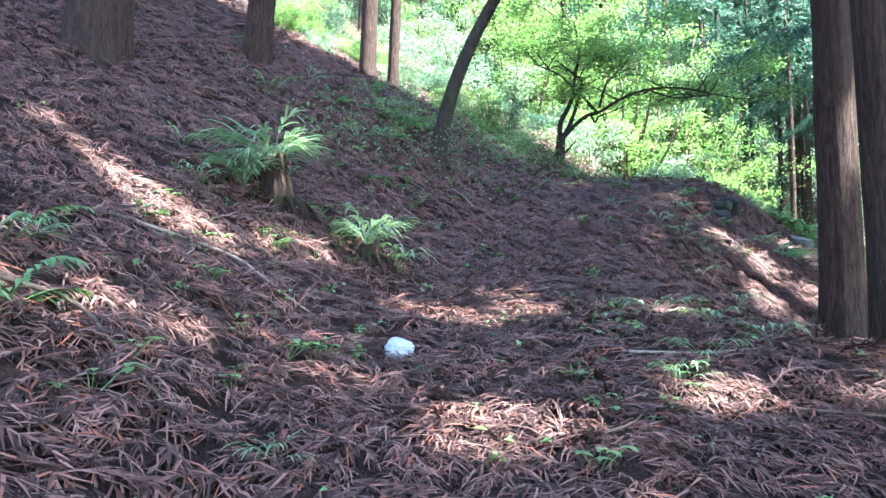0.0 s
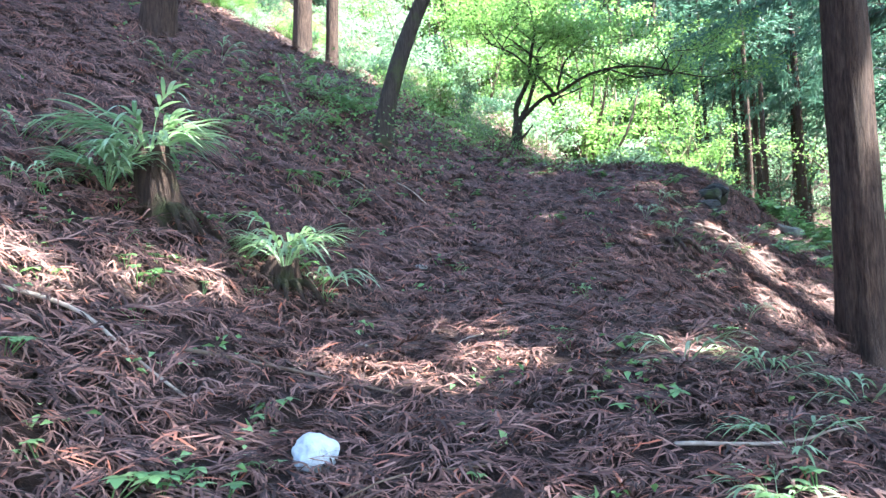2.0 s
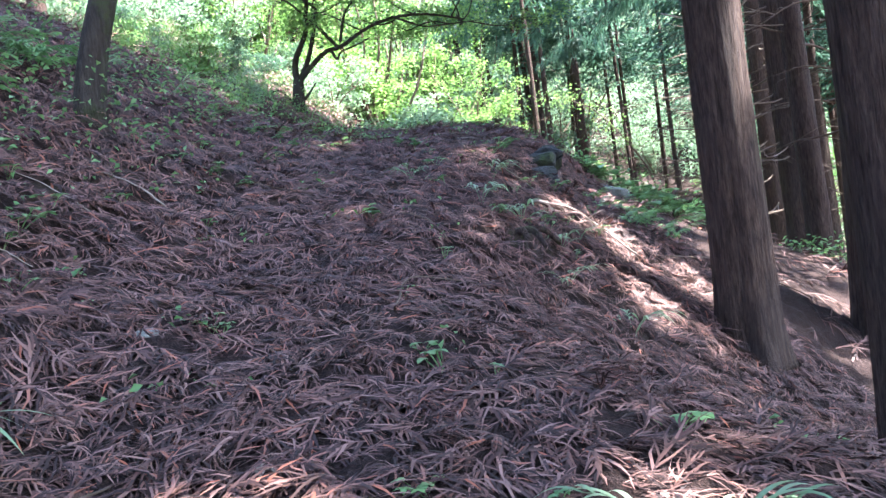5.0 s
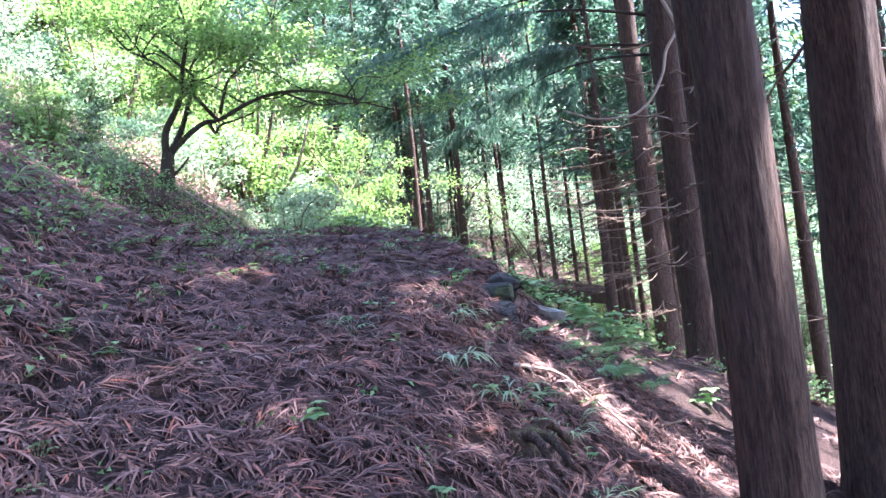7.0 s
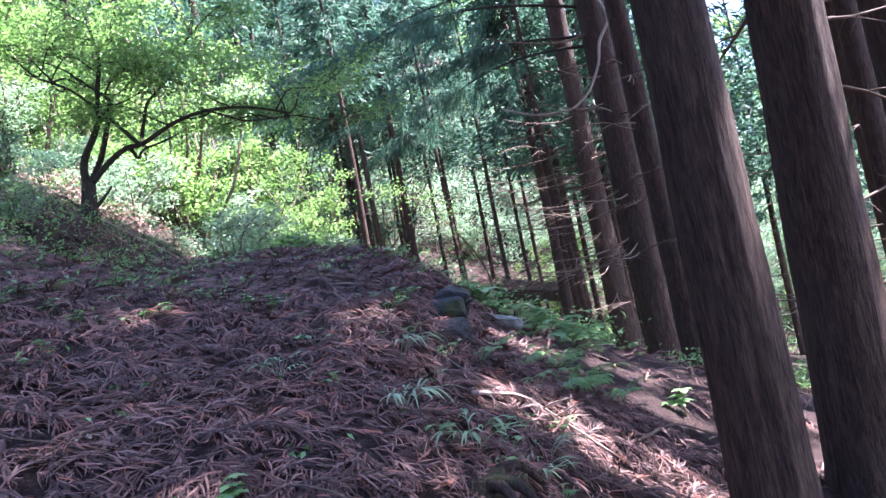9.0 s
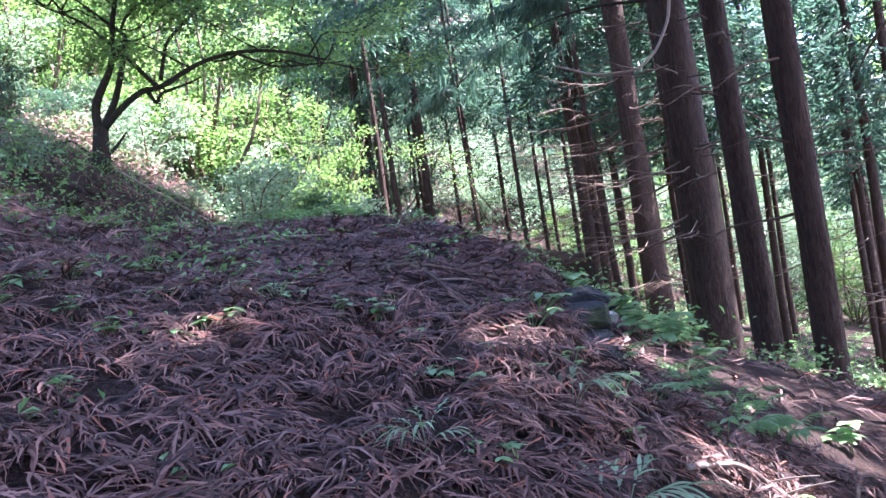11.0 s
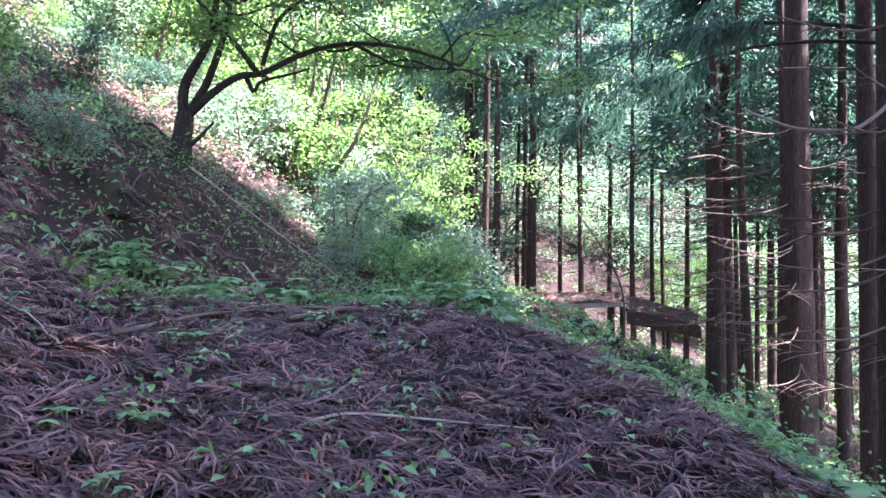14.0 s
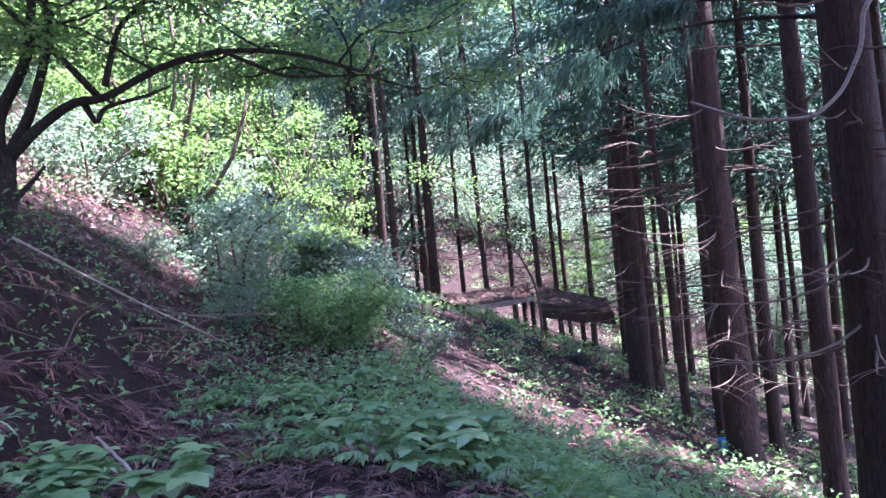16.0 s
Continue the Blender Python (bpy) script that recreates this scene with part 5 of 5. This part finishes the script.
# bare pale branch that hangs in a loop from the big cedar
vine = thing("hanging_vine", "bare pale vine looping down from a cedar", "vine", at=(13.3, 16.4, gz(13.3, 16.4)))
loop = np.array([(13.5, 16.4, 9.6), (13.37, 15.84, 8.52), (13.08, 16.05, 8.07), (12.94, 16.05, 7.56), (12.66, 16.23, 6.98), (12.31, 16.47, 6.65), (11.73, 17.08, 6.72), (11.36, 17.69, 7.1)]) - np.array(vine.location)
part("stem", fast_mesh("stem", *tube_arrays(smooth_line(loop, 40), 0.04 * np.linspace(1, 0.5, 40), 7), True), M_PALETWIG, vine)

# blue plastic bucket at the foot of a cedar
bucket = thing("blue_bucket", "blue plastic bucket by a cedar's foot", "bucket", at=(17.6, 21.9, gz(17.6, 21.9) - 0.02))
ang = np.linspace(0, 6.2832, 24, endpoint=False)
rings = [(0.12, 0.0), (0.16, 0.3), (0.175, 0.31), (0.175, 0.33), (0.155, 0.33), (0.115, 0.03)]
v = np.concatenate([np.stack([r * np.cos(ang), r * np.sin(ang), np.full(24, h)], 1) for r, h in rings])
k, j = np.meshgrid(np.arange(len(rings) - 1), np.arange(24), indexing="ij")
part("shell", fast_mesh("shell", v, np.stack([k * 24 + j, k * 24 + (j + 1) % 24, (k + 1) * 24 + (j + 1) % 24, (k + 1) * 24 + j], -1).reshape(-1, 4), True), M_BLUE, bucket)
a = np.linspace(0, math.pi, 14)
part("handle", fast_mesh("handle", *tube_arrays(np.stack([0.17 * np.cos(a), 0.1 * np.sin(a), 0.31 + 0.1 * np.sin(a)], 1), np.full(14, 0.006), 6)), M_PALETWIG, bucket)

# split red wood at the foot of a cedar
stone("red_wood_chip", "freshly split red cedar wood chunk", 6.5, 8.5, (0.14, 0.1, 0.28), 61.0, M_RED, 0.1)
# large dead leaves lying on the path
for k, (x, y) in enumerate([(0.53, 5.85), (0.7, 9.6), (-0.15, 5.2), (1.8, 10.3), (2.4, 11.3), (1.2, 8.9)]):
    ob = thing("dead_leaf", "curled pale brown leaf on the litter", "leaf", "dead leaves", at=(x, y, gz(x, y) + 0.03))
    aa = np.array([0.0, 0.9, -0.9, 1.7, -1.7]) + k
    part("blade", fast_mesh("blade", *leaf_arrays(np.zeros((5, 3)), np.stack([np.cos(aa), np.sin(aa), np.full(5, 0.2)], 1), np.array([0, 0, 1.0]), 0.07, 0.04, 0.2)), M_PALETWIG, ob)
